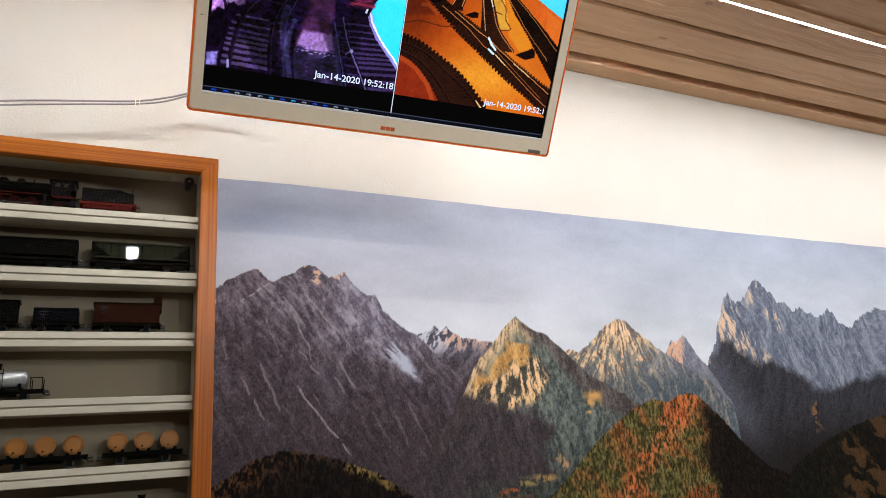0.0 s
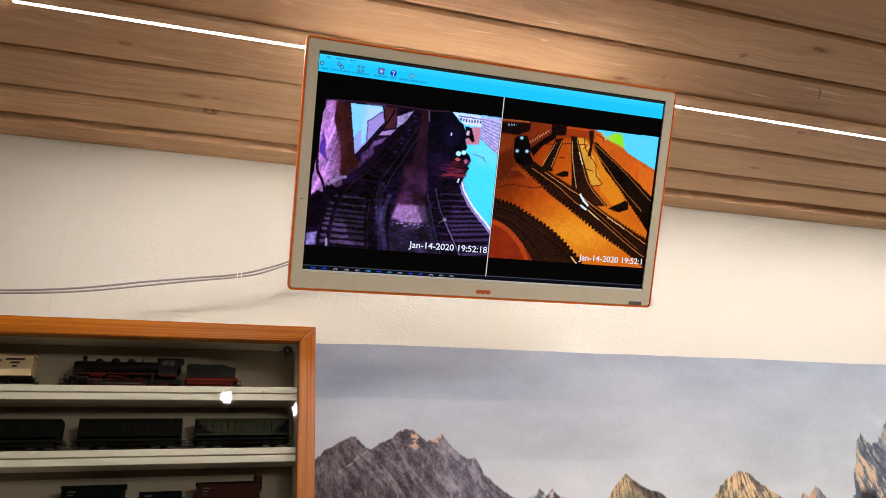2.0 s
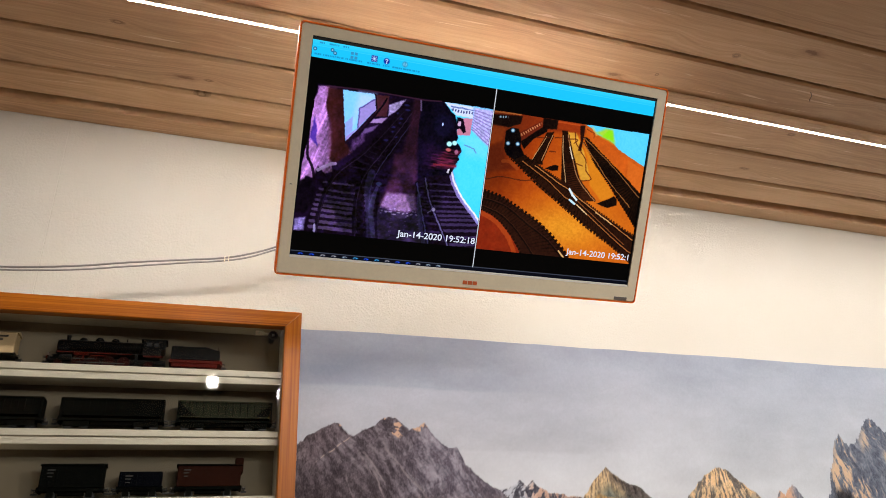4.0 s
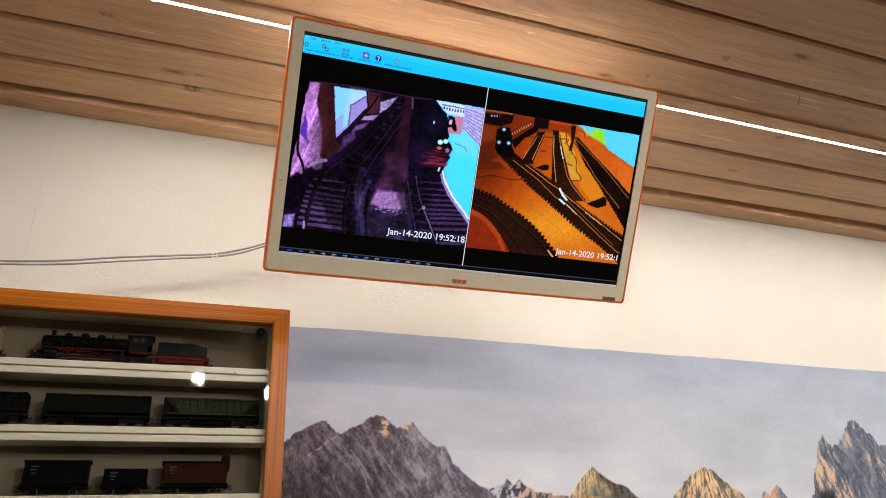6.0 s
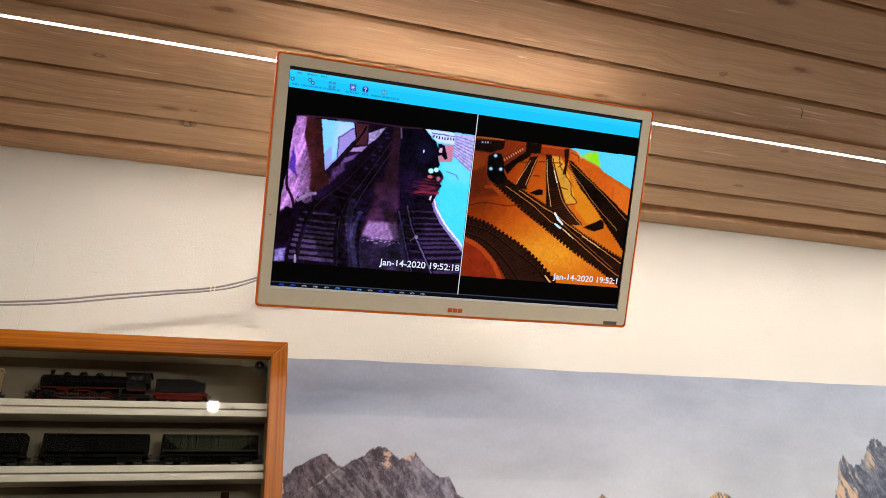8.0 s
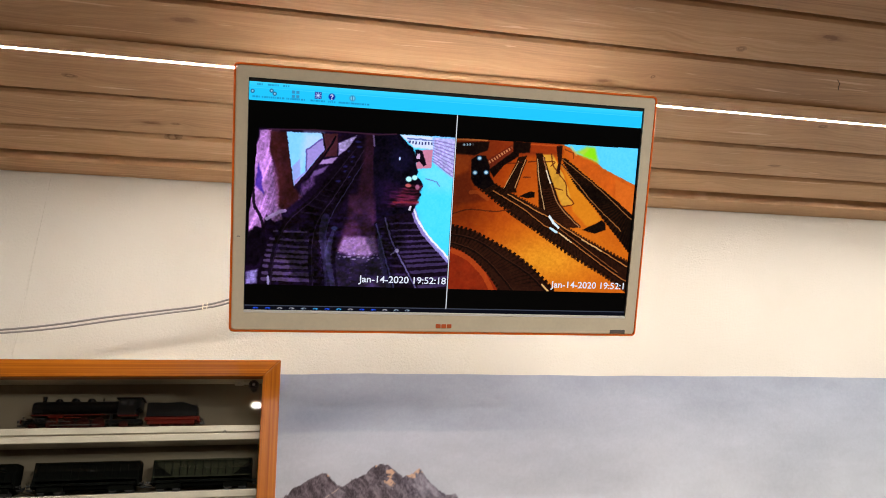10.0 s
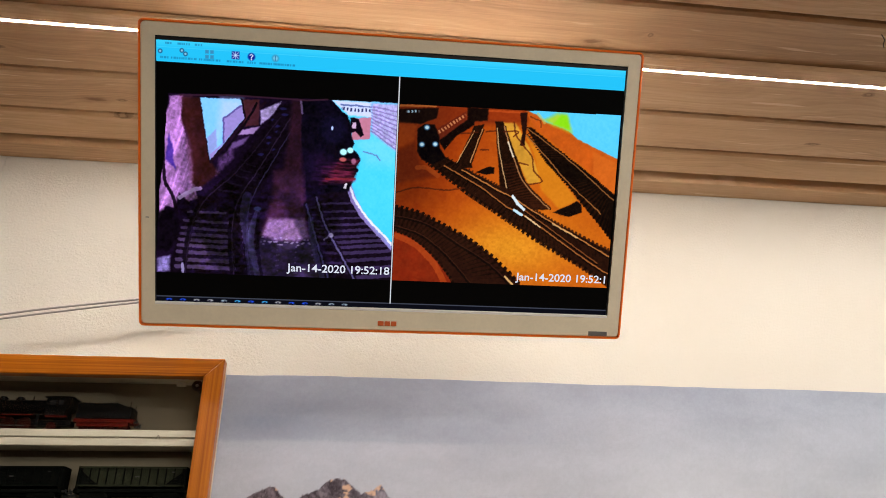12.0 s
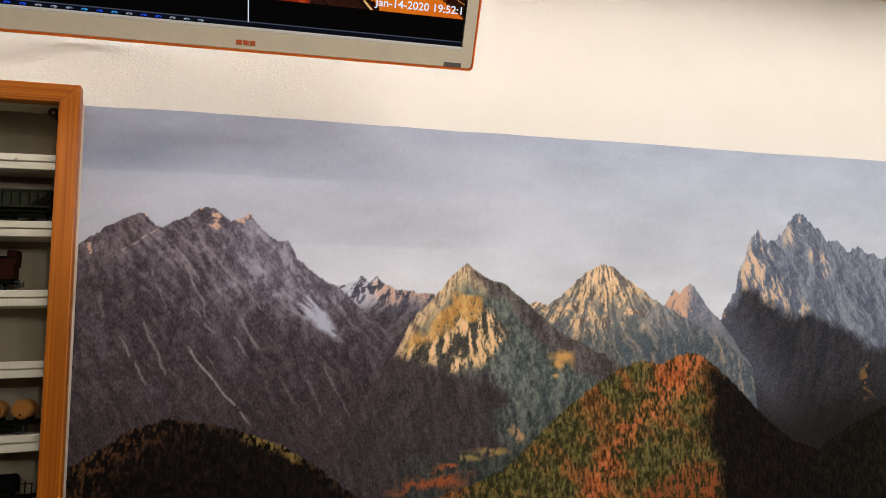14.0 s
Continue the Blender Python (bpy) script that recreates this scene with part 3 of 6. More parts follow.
    veg = step(0.42, 0.56, grit) * step(1.675, 1.60, WZ)
    paint(c, veg * 0.65, 96, 106, 112)
    blue = step(0.88, 0.96, WX - (Z - 1.65) * 0.4)
    blend(c, blue * 0.75, ground((92, 98, 108), (138, 140, 148), r))
    blend(c, step(1.605, 1.55, WZ) * 0.8, ground((78, 90, 98), (160, 142, 126), r, -0.1, 0.9))
    lay(z, c)

    # small snowy group
    z = ridge(X, [(0.30, 1.64), (0.361, 1.661), (0.382, 1.664), (0.397, 1.678), (0.409, 1.666), (0.421, 1.677), (0.437, 1.66), (0.489, 1.645), (0.51, 1.648), (0.55, 1.62), (0.65, 1.55)], 0.014, 70, 6.2)
    r = relief(X, Z, 44, 26, 5.0, 4, -0.3)
    c = ground((84, 82, 94), (136, 132, 144), r)
    paint(c, step(-0.15, 0.15, r) * step(1.61, 1.65, WZ) * step(0.445, 0.415, WX) * 0.9, 206, 210, 224)
    paint(c, step(-0.1, 0.2, r) * step(0.405, 0.43, WX) * step(1.62, 1.65, WZ) * 0.75, 228, 182, 156)
    blend(c, step(1.645, 1.59, WZ) * 0.85, ground((66, 58, 62), (92, 84, 88), r))
    lay(z, c)

    # left mountain: violet-grey rock with pale gullies running down to the right
    z = ridge(X, [(-0.03, 1.70), (0.0, 1.726), (0.03, 1.748), (0.06, 1.761), (0.078, 1.768), (0.094, 1.75), (0.103, 1.75), (0.13, 1.763), (0.155, 1.777), (0.17, 1.779), (0.186, 1.768), (0.199, 1.757),
                  (0.214, 1.764), (0.226, 1.773), (0.244, 1.745), (0.268, 1.731), (0.283, 1.73), (0.298, 1.703), (0.313, 1.69), (0.33, 1.674), (0.361, 1.655), (0.40, 1.62), (0.45, 1.575), (0.52, 1.50), (0.62, 1.40)], 0.016, 75, 0.4)
    r = relief(X, Z, 34, 24, 7.0, 5, 0.5)
    r2 = relief(X, Z, 90, 56, 2.0, 4, 0.6)
    fall = X * 0.83 + (Z - 1.7) * 0.56 + (fbm(X * 9, Z * 9, 4) - 0.5) * 0.06
    flecks = fbm(fall * 150, (X * 0.56 - Z * 0.83) * 34, 5, 0.58)
    ribs = ridged(fall * 42, (X * 0.56 - Z * 0.83) * 9 + 4, 4)
    c = ground((78, 70, 78), (126, 117, 127), 0.6 * r + 0.4 * r2 + 0.7 * (ribs - 0.5), -0.45, 0.55, 24)
    paint(c, step(0.60, 0.68, flecks) * 0.35, 168, 160, 168)
    paint(c, step(0.42, 0.36, flecks) * 0.45, 58, 50, 56)
    pale = step(0.15, 0.26, WX) * step(1.60, 1.69, WZ)
    blend(c, pale * 0.7, ground((108, 102, 118), (178, 174, 190), 0.6 * r + 0.4 * r2 + 0.8 * (ribs - 0.5), -0.4, 0.5))
    # its lower half lies in a deep violet-brown shade
    dark_face = patch([(-0.05, 1.70), (0.03, 1.70), (0.09, 1.675), (0.14, 1.63), (0.2, 1.625), (0.25, 1.625), (0.31, 1.585), (0.36, 1.59), (0.5, 1.58), (0.6, 1.3), (-0.05, 1.3)], 0.07)
    blend(c, dark_face * 0.9, ground((54, 47, 52), (88, 78, 84), 0.5 * r + 0.45 * r2 + 0.35 * (ribs - 0.5), -0.6, 0.7, 17))
    low_face = step(1.60, 1.46, WZ)
    blend(c, low_face * 0.75, ground((56, 48, 52), (76, 66, 71), 0.6 * r + 0.5 * r2, -0.6, 0.8, 11))
    paint(c, dark_face * step(0.64, 0.72, flecks) * 0.3, 112, 104, 112)
    blots = step(0.60, 0.72, fbm(X * 24 + 11, Z * 15 + 2, 4)) * dark_face * step(1.44, 1.52, Z)
    paint(c, blots * 0.35, 96, 90, 102)
    # steep near slope in front of the western top, along a pale crest
    west = patch([(-0.03, 1.70), (0.039, 1.703), (0.099, 1.744), (0.095, 1.765), (0.04, 1.77), (-0.03, 1.74)], 0.006)
    blend(c, west * 0.55, ground((70, 60, 66), (122, 110, 118), 0.7 * r + 0.5 * r2, -0.4, 0.5, 24))
    crest_line = np.abs(Z - np.interp(X, (0.03, 0.068, 0.10), (1.699, 1.725, 1.747)) - (grit - 0.5) * 0.006)
    paint(c, step(0.0019, 0.0005, crest_line) * step(0.03, 0.045, X) * step(0.104, 0.096, X) * step(0.40, 0.56, flecks + 0.6 * (X - 0.03)) * 0.6, 206, 186, 172)
    # gullies, each from a top to a foot
    for ax, az, bx, bz, wd, st in ((0.117, 1.726, 0.158, 1.669, 0.0026, 0.55), (0.131, 1.703, 0.176, 1.596, 0.0024, 0.5), (0.152, 1.732, 0.218, 1.658, 0.0028, 0.55), (0.196, 1.686, 0.251, 1.617, 0.003, 0.45),
                                   (0.09, 1.692, 0.112, 1.619, 0.002, 0.35), (0.105, 1.73, 0.15, 1.66, 0.0016, 0.45), (0.048, 1.592, 0.091, 1.515, 0.002, 0.6), (0.078, 1.617, 0.115, 1.524, 0.0026, 0.5),
                                   (0.133, 1.58, 0.235, 1.448, 0.0025, 0.85), (0.141, 1.632, 0.183, 1.586, 0.0028, 0.55), (0.203, 1.588, 0.229, 1.548, 0.002, 0.55), (0.213, 1.615, 0.242, 1.561, 0.0034, 0.55),
                                   (0.33, 1.547, 0.395, 1.419, 0.0016, 0.35), (0.27, 1.53, 0.30, 1.47, 0.004, 0.25), (0.31, 1.52, 0.335, 1.46, 0.004, 0.25), (0.02, 1.66, 0.03, 1.60, 0.003, 0.3), (0.17, 1.56, 0.185, 1.53, 0.0016, 0.4)):
        t = (az - Z) / (az - bz)
        line = np.abs(X - ax - (bx - ax) * t - (fbm(Z * 60 + ax * 90, X * 0 + ax, 4) - 0.5) * 0.011)
        width = wd * (0.5 + 1.0 * fbm(Z * 90 + ax * 31, X * 0 + 2, 3))
        paint(c, step(width, width * 0.3, line) * step(0, 0.12, t) * step(1, 0.85, t) * st * step(0.3, 0.5, grit + 0.12), 168, 158, 162)
    snow = patch([(0.29, 1.645), (0.312, 1.655), (0.345, 1.622), (0.37, 1.578), (0.35, 1.576), (0.322, 1.602), (0.298, 1.618)], 0.012) * step(0.40, 0.56, 0.5 * flecks + 0.5 * ribs + 0.05)
    paint(c, snow * 0.9, 192, 196, 214)
    for px, pz, rx, rz in ((0.177, 1.755, 0.010, 0.011), (0.226, 1.766, 0.016, 0.009), (0.165, 1.775, 0.008, 0.004), (0.003, 1.713, 0.003, 0.012), (0.076, 1.766, 0.005, 0.003)):
        spot = step(0.3, 0.5, 1.5 - np.hypot((WX - px) / rx, (WZ - pz) / rz)) * step(0.46, 0.5, flecks * 0.5 + grit * 0.5)
        paint(c, spot * 0.85, 220, 178, 150)
    lay(z, c)

    # golden pyramid
    z = ridge(X, [(0.36, 1.44), (0.44, 1.54), (0.475, 1.60), (0.50, 1.628), (0.53, 1.655), (0.548, 1.675), (0.566, 1.69), (0.574, 1.697), (0.586, 1.684), (0.61, 1.672), (0.64, 1.66), (0.676, 1.63),
                  (0.73, 1.58), (0.80, 1.545), (0.88, 1.505), (0.96, 1.46), (1.05, 1.4)], 0.013, 65, 8.8)
    trees = fbm(X * 200, Z * 95, 4, 0.6)
    r = relief(X, Z, 40, 20, 11.0, 5, 0.2)
    c = ground((68, 76, 76), (118, 124, 116), 0.7 * r + 1.4 * (trees - 0.5), -0.4, 0.5, 30)
    cliff = relief(X + (fbm(X * 60, Z * 60, 3) - 0.5) * 0.02, Z, 60, 24, 13.0, 4, 0.1) * 0.8 + (grit - 0.5) * 0.7
    crest = step(0.05, 0.015, z - Z) * step(0.64, 0.58, WX)
    fan = fbm((X - 0.574) / (1.80 - Z) * 40, Z * 26 + 9, 4, 0.6) - 0.5
    blend(c, crest * 0.9, ground((132, 114, 98), (236, 202, 156), 0.4 * cliff + 1.4 * fan, -0.25, 0.2))
    meadow = patch([(0.468, 1.555), (0.50, 1.60), (0.535, 1.632), (0.56, 1.645), (0.60, 1.636), (0.604, 1.612), (0.56, 1.603), (0.51, 1.568), (0.48, 1.55)], 0.01)
    blend(c, meadow * 0.95 * step(0.22, 0.4, trees + 0.06), ground((188, 138, 76), (222, 176, 108), r))
    rocks = patch([(0.455, 1.548), (0.51, 1.578), (0.555, 1.606), (0.61, 1.615), (0.636, 1.59), (0.625, 1.555), (0.59, 1.53), (0.54, 1.522), (0.47, 1.535)], 0.012)
    fan = fbm((X - 0.574) / (1.80 - Z) * 44 + (grit - 0.5) * 1.5, Z * 30, 4, 0.6) - 0.5
    blend(c, rocks, ground((74, 72, 66), (238, 198, 148), 0.3 * cliff + 1.7 * fan, -0.16, 0.16, 28))
    dark = patch([(0.574, 1.70), (0.61, 1.675), (0.68, 1.63), (0.80, 1.55), (1.0, 1.44), (0.95, 1.42), (0.80, 1.49), (0.74, 1.535), (0.68, 1.58), (0.635, 1.625), (0.60, 1.66)], 0.014)
    blend(c, dark * 0.85, ground((70, 62, 62), (104, 94, 92), r, -0.6, 0.8))
    for px, pz, rx, rz in ((0.735, 1.535, 0.02, 0.013), (0.722, 1.52, 0.008, 0.008), (0.715, 1.50, 0.006, 0.004)):
        paint(c, np.clip(1.5 - np.hypot((WX - px) / rx, (WZ - pz) / rz), 0, 1), 208, 158, 92)
    shade = patch([(0.34, 1.60), (0.42, 1.565), (0.47, 1.545), (0.53, 1.525), (0.60, 1.515), (0.635, 1.48), (0.61, 1.44), (0.63, 1.39), (0.58, 1.36), (0.6, 1.3), (0.3, 1.3)], 0.025)
    blend(c, shade * 0.95, ground((55, 48, 51), (78, 69, 73), r, -0.7, 0.9, 11))
    blend(c, step(1.50, 1.40, WZ) * 0.55 * (1 - shade), ground((50, 56, 56), (84, 90, 84), 0.5 * r + 1.2 * (trees - 0.5), -0.4, 0.5))
    lay(z, c, 0.002)

    # valley floor
    strip_z = 1.40 + (fbm(X * 14, Z * 0, 4) - 0.5) * 0.05
    valley = step(strip_z, strip_z - 0.03, WZ) * step(0.40, 0.5, WX) * step(0.95, 0.8, X)
    blend(img, valley * 0.7, ground((50, 56, 54), (80, 86, 78), trees - 0.5, -0.2, 0.25))
    for px, pz, rx, rz, col in ((0.60, 1.394, 0.03, 0.007, (178, 148, 90)), (0.645, 1.415, 0.007, 0.012, (200, 156, 110)), (0.50, 1.35, 0.06, 0.010, (168, 90, 52)), (0.525, 1.372, 0.02, 0.005, (176, 96, 54)), (0.565, 1.380, 0.02, 0.006, (160, 144, 88))):
        m = np.clip(1.4 - np.hypot((WX - px) / rx, (WZ - pz) / rz), 0, 1) * step(0.3, 0.45, trees)
        blend(img, m * 0.9, col)

    # left wooded hill, in shade
    z = ridge(X, [(-0.03, 1.40), (0.03, 1.435), (0.07, 1.46), (0.117, 1.471), (0.17, 1.463), (0.22, 1.446), (0.274, 1.424), (0.32, 1.395), (0.36, 1.36), (0.40, 1.325), (0.45, 1.27)], 0.010, 220, 3.3)
    firs = fbm(X * 280 + 9, Z * 120, 4, 0.6)
    c = ground((12, 9, 8), (32, 24, 19), firs - 0.5, -0.2, 0.25, 8)
    rim = step(0.07, 0.0, z - Z + (grit - 0.5) * 0.05)
    blend(c, rim * step(0.2, 0.05, WX) * step(0.46, 0.66, firs) * 0.75, (104, 66, 40))
    blend(c, step(0.2, 0.0, z - Z) * step(0.09, 0.0, WX) * step(0.5, 0.68, firs) * 0.7, (84, 56, 32))
    paint(c, step(0.016, 0.003, z - Z + (grit - 0.5) * 0.02) * step(0.2, 0.24, WX) * step(0.31, 0.28, WX) * step(0.4, 0.52, firs), 180, 152, 74)
    paint(c, step(0.02, 0.003, z - Z) * step(0.45, 0.55, firs) * 0.5, 84, 66, 44)
    lay(z, c, 0.0022)

    # right wooded hill: olive and rust on its lit flank, nearly black beyond
    z = ridge(X, [(0.36, 1.29), (0.45, 1.318), (0.55, 1.34), (0.62, 1.362), (0.68, 1.41), (0.74, 1.455), (0.80, 1.49), (0.845, 1.513), (0.885, 1.525), (0.93, 1.518), (0.965, 1.532), (1.0, 1.535), (1.022, 1.525),
                  (1.05, 1.50), (1.08, 1.472), (1.13, 1.418), (1.19, 1.37), (1.26, 1.345), (1.33, 1.335), (1.5, 1.3)], 0.012, 200, 5.9)
    stand = fbm(WX * 26 + WZ * 30, WZ * 26, 4)
    c = ground((46, 44, 25), (120, 112, 62), firs - 0.5, -0.24, 0.26, 20)
    rust = step(0.44, 0.70, stand + (firs - 0.5) * 0.35)
    blend(c, rust * 0.6, ground((104, 56, 30), (188, 108, 60), firs - 0.5, -0.22, 0.25, 24))
    band = patch([(0.94, 1.54), (1.03, 1.54), (1.01, 1.505), (0.95, 1.46), (0.90, 1.42), (0.84, 1.36), (0.80, 1.31), (0.74, 1.31), (0.82, 1.40), (0.90, 1.475)], 0.02)
    blend(c, band * step(0.34, 0.62, firs + (stand - 0.5) * 0.5) * 0.85, ground((130, 66, 34), (214, 122, 70), firs - 0.5, -0.22, 0.25, 24))
    dark = patch([(1.025, 1.50), (1.045, 1.51), (1.08, 1.49), (1.5, 1.3), (1.5, 1.1), (1.0, 1.1), (1.03, 1.34), (1.0, 1.40), (1.02, 1.45)], 0.035)
    blend(c, dark * 0.95, ground((12, 9, 8), (30, 23, 20), firs - 0.5, -0.2, 0.3, 8))
    blend(c, patch([(0.86, 1.30), (0.93, 1.335), (1.0, 1.35), (1.03, 1.325), (1.0, 1.2), (0.86, 1.2)], 0.012) * step(0.42, 0.55, firs), (142, 80, 46))
    lay(z, c, 0.0022)

    # low dark hill at the right
    z = ridge(X, [(1.1, 1.2), (1.2, 1.30), (1.26, 1.36), (1.32, 1.385), (1.42, 1.42), (1.5, 1.44), (1.62, 1.46), (1.8, 1.44), (2.4, 1.4)], 0.012, 180, 7.7)
    c = ground((14, 13, 10), (34, 31, 23), firs - 0.5, -0.2, 0.3, 10)
    paint(c, step(1.36, 1.46, X) * step(0.5, 0.62, stand) * 0.5, 120, 84, 50)
    lay(z, c, 0.0025)
    img += ((fine - 0.5) * 8)[..., None]
    return img


def mural_material():
    m, t, b = material("printed_photo_paper", (0.5, 0.5, 0.5), 0.65)
    b.inputs["Specular IOR Level"].default_value = 0.06
    a = t.nodes.new("ShaderNodeVertexColor")
    a.layer_name = "print"
    v = coords(t)
    dust = noise_tex(t, v, 700, 3)
    col = mix(t, 1.0, a.outputs["Color"], ramp(t, dust, [(0.3, (0.92, 0.92, 0.92)), (0.7, (1.0, 1.0, 1.0))]), "MULTIPLY")
    # fine upright flecks of trees and rock, in the mountains only
    grey = t.nodes.new("ShaderNodeRGBToBW")
    t.links.new(a.outputs["Color"], grey.inputs[0])
    depth = ramp(t, grey.outputs[0], [(0.01, (0.75,) * 3), (0.1, (0.5,) * 3), (0.2, (0, 0, 0))])
    fleck = noise_tex(t, coords(t, (420, 420, 210)), 1.0, 3, 0.6)
    col = mix(t, depth, col, mix(t, 1.0, col, ramp(t, fleck, [(0.34, (0.5,) * 3), (0.5, (0.98,) * 3), (0.66, (1.65,) * 3)]), "MULTIPLY"))
    t.links.new(col, b.inputs["Base Color"])
    bump(t, b, noise_tex(t, v, 45, 3), 0.12, 0.002)
    return m


MURAL_GAIN = 0.94
mural = thing("wall_mural", pose(0, 0, 0), "large printed mountain photo mural pasted on the white wall", "mural")
xs = np.concatenate([np.arange(MURAL_LEFT, 1.66, 0.0017), np.arange(1.66, MURAL_RIGHT, 0.012)])
zs = np.concatenate([np.arange(MURAL_FOOT, 1.22, 0.02), np.arange(1.22, 1.929, 0.0017), [1.9292]])
GX, GZ = np.meshgrid(xs, zs)
colours = to_linear(paint_mural(GX, GZ)) * MURAL_GAIN
sheet = picture_grid("print", xs, zs, -0.0024, colours, mural_material(), mural)
# the upper edge runs slightly downhill and was cut by hand
co = np.empty(len(sheet.data.vertices) * 3, np.float32)
sheet.data.vertices.foreach_get("co", co)
co = co.reshape(-1, 3)
cut = mural_top(co[:, 0]) + (fbm(co[:, 0].astype(float) * 9, co[:, 0] * 0.0, 3) - 0.5) * 0.004
co[:, 2] = np.minimum(co[:, 2], cut)
sheet.data.vertices.foreach_set("co", co.ravel())
sheet["label"] = "printed photo of alpine peaks, forest and cloudy sky"
part("backing", boxes((MURAL_LEFT, MURAL_RIGHT, -0.0022, -0.0015, MURAL_FOOT, 1.9085)), WHITE_PLASTIC, mural, "white paper backing")

# ---- the television ----
TV_W, TV_H = 0.5667, 0.3413          # outside of the frame
SC_W, SC_H = 0.531, 0.2987           # visible screen
DROP = -0.0043                       # the frame is deeper below the screen
tv_pose = pose(0.2156, -0.3585, 2.0588, 0, 0, -2.0) @ pose(0, 0, 0, 33.46) @ pose(0, 0, 0, 0, 0.62, 0)
tv = thing("television", tv_pose, "cream flat television with orange edge, tilted down, showing two camera pictures", "television")


def frame_ring(w, h, wi, hi, drop, y0, y1, r, bevel):
    """A picture-frame shape with rounded outer corners."""
    bm = bmesh.new()
    outer, inner = [], []
    for sx, sz, a0 in ((1, 1, 0), (-1, 1, 90), (-1, -1, 180), (1, -1, 270)):
        for k in range(5):
            a = radians(a0 + 22.5 * k)
            outer.append((sx * (w / 2 - r) + r * math.cos(a), sz * (h / 2 - r) + drop + r * math.sin(a)))
            inner.append((sx * wi / 2, sz * hi / 2 + (drop if w - wi < 0.01 else 0)))
    n = len(outer)
    rows = [[bm.verts.new((x, y, z)) for x, z in pts] for pts, y in ((outer, y1), (outer, y0 + bevel), ([(x * (1 - 2 * bevel / w), (z - drop) * (1 - 2 * bevel / h) + drop) for x, z in outer], y0), (inner, y0), (inner, y1))]
    for a, b in zip(rows, rows[1:] + rows[:1]):
        for i in range(n):
            j = (i + 1) % n
            q = [a[i], a[j], b[j], b[i]]
            bm.faces.new(q)
    bmesh.ops.remove_doubles(bm, verts=bm.verts, dist=1e-6)
    bmesh.ops.recalc_face_normals(bm, faces=bm.faces)
    return bm


part("bezel", frame_ring(TV_W - 0.0052, TV_H - 0.0052, SC_W, SC_H, DROP, -0.0050, 0.010, 0.005, 0.0010), CREAM_PLASTIC, tv, "cream plastic screen frame")
part("edge_band", frame_ring(TV_W, TV_H, TV_W - 0.0050, TV_H - 0.0050, DROP, -0.0053, 0.012, 0.006, 0.0006), ORANGE_PLASTIC, tv, "orange edge band")
hh = TV_H / 2 - 0.002
back = prism([(0.0125, hh + DROP), (0.028, hh + DROP), (0.096, 0.085), (0.096, -0.11), (0.03, -hh + DROP), (0.0125, -hh + DROP)], -TV_W / 2 + 0.02, TV_W / 2 - 0.02, 0.003)
bmesh.ops.transform(back, matrix=Matrix(((0, 1, 0, 0), (1, 0, 0, 0), (0, 0, 1, 0), (0, 0, 0, 1))), verts=back.verts)
bmesh.ops.recalc_face_normals(back, faces=back.faces)
part("rear_cover", back, WHITE_PLASTIC, tv, "white plastic rear cover, sloping at the top")
lip = 0.0012
for strip_box in ((-SC_W / 2, SC_W / 2, -0.0034, 0.0105, SC_H / 2 - 0.0045, SC_H / 2 - 0.0002), (SC_W / 2 - lip, SC_W / 2 - 0.0002, -0.0034, 0.0105, -SC_H / 2, SC_H / 2 - 0.0047), (-SC_W / 2 + 0.0002, -SC_W / 2 + lip * 0.6, -0.0034, 0.0105, -SC_H / 2, SC_H / 2 - 0.0047)):
    part("screen_gasket", boxes(strip_box), BLACK_PLASTIC, tv, "black gap round the screen")
part("bezel_lip", boxes((-SC_W / 2, SC_W / 2, -0.0047, 0.004, -SC_H / 2, -SC_H / 2 + 0.0034), bevel=0.0008), WHITE_PLASTIC, tv, "pale inner lip below the screen")
LOGO = speckled("orange_red_print", (0.7, 0.14, 0.035), 0.4, 200, 0.05)
lz = -SC_H / 2 - 0.0145
part("maker_mark", boxes((-0.0115, -0.0045, -0.0058, -0.005, lz - 0.0028, lz + 0.0028), (-0.0035, 0.0030, -0.0058, -0.005, lz - 0.0028, lz + 0.0028), (0.0040, 0.0105, -0.0058, -0.005, lz - 0.0028, lz + 0.0028), bevel=0.0006), LOGO, tv, "small orange-red maker's mark")
part("sensor_window", boxes((0.2435, 0.2665, -0.0056, -0.005, lz - 0.0075, lz - 0.002), bevel=0.0004), GREY_PLASTIC, tv, "grey remote sensor window")
part("scratch", boxes((-TV_W / 2 + 0.008, -TV_W / 2 + 0.0115, -0.00515, -0.0048, -0.0505, -0.0495)), GREY_PLASTIC, tv, "small dark scratch")

# wall arm
arm = thing("wall_bracket", pose(0.2156, 0, 2.14), "black steel wall bracket that carries the television", "bracket")
part("wall_plate", boxes((-0.05, 0.05, -0.008, -0.0015, -0.04, 0.08), bevel=0.001), BLACK_PLASTIC, arm)
back_mid = tv_pose @ Vector((0, 0.096, 0)) - Vector((0.2156, 0, 2.14))
part("arm", rods(((0, -0.006, 0.0), (0, -0.16, -0.02), 0.013), ((0, -0.16, -0.02), tuple(back_mid), 0.013), n=12), BLACK_PLASTIC, arm)

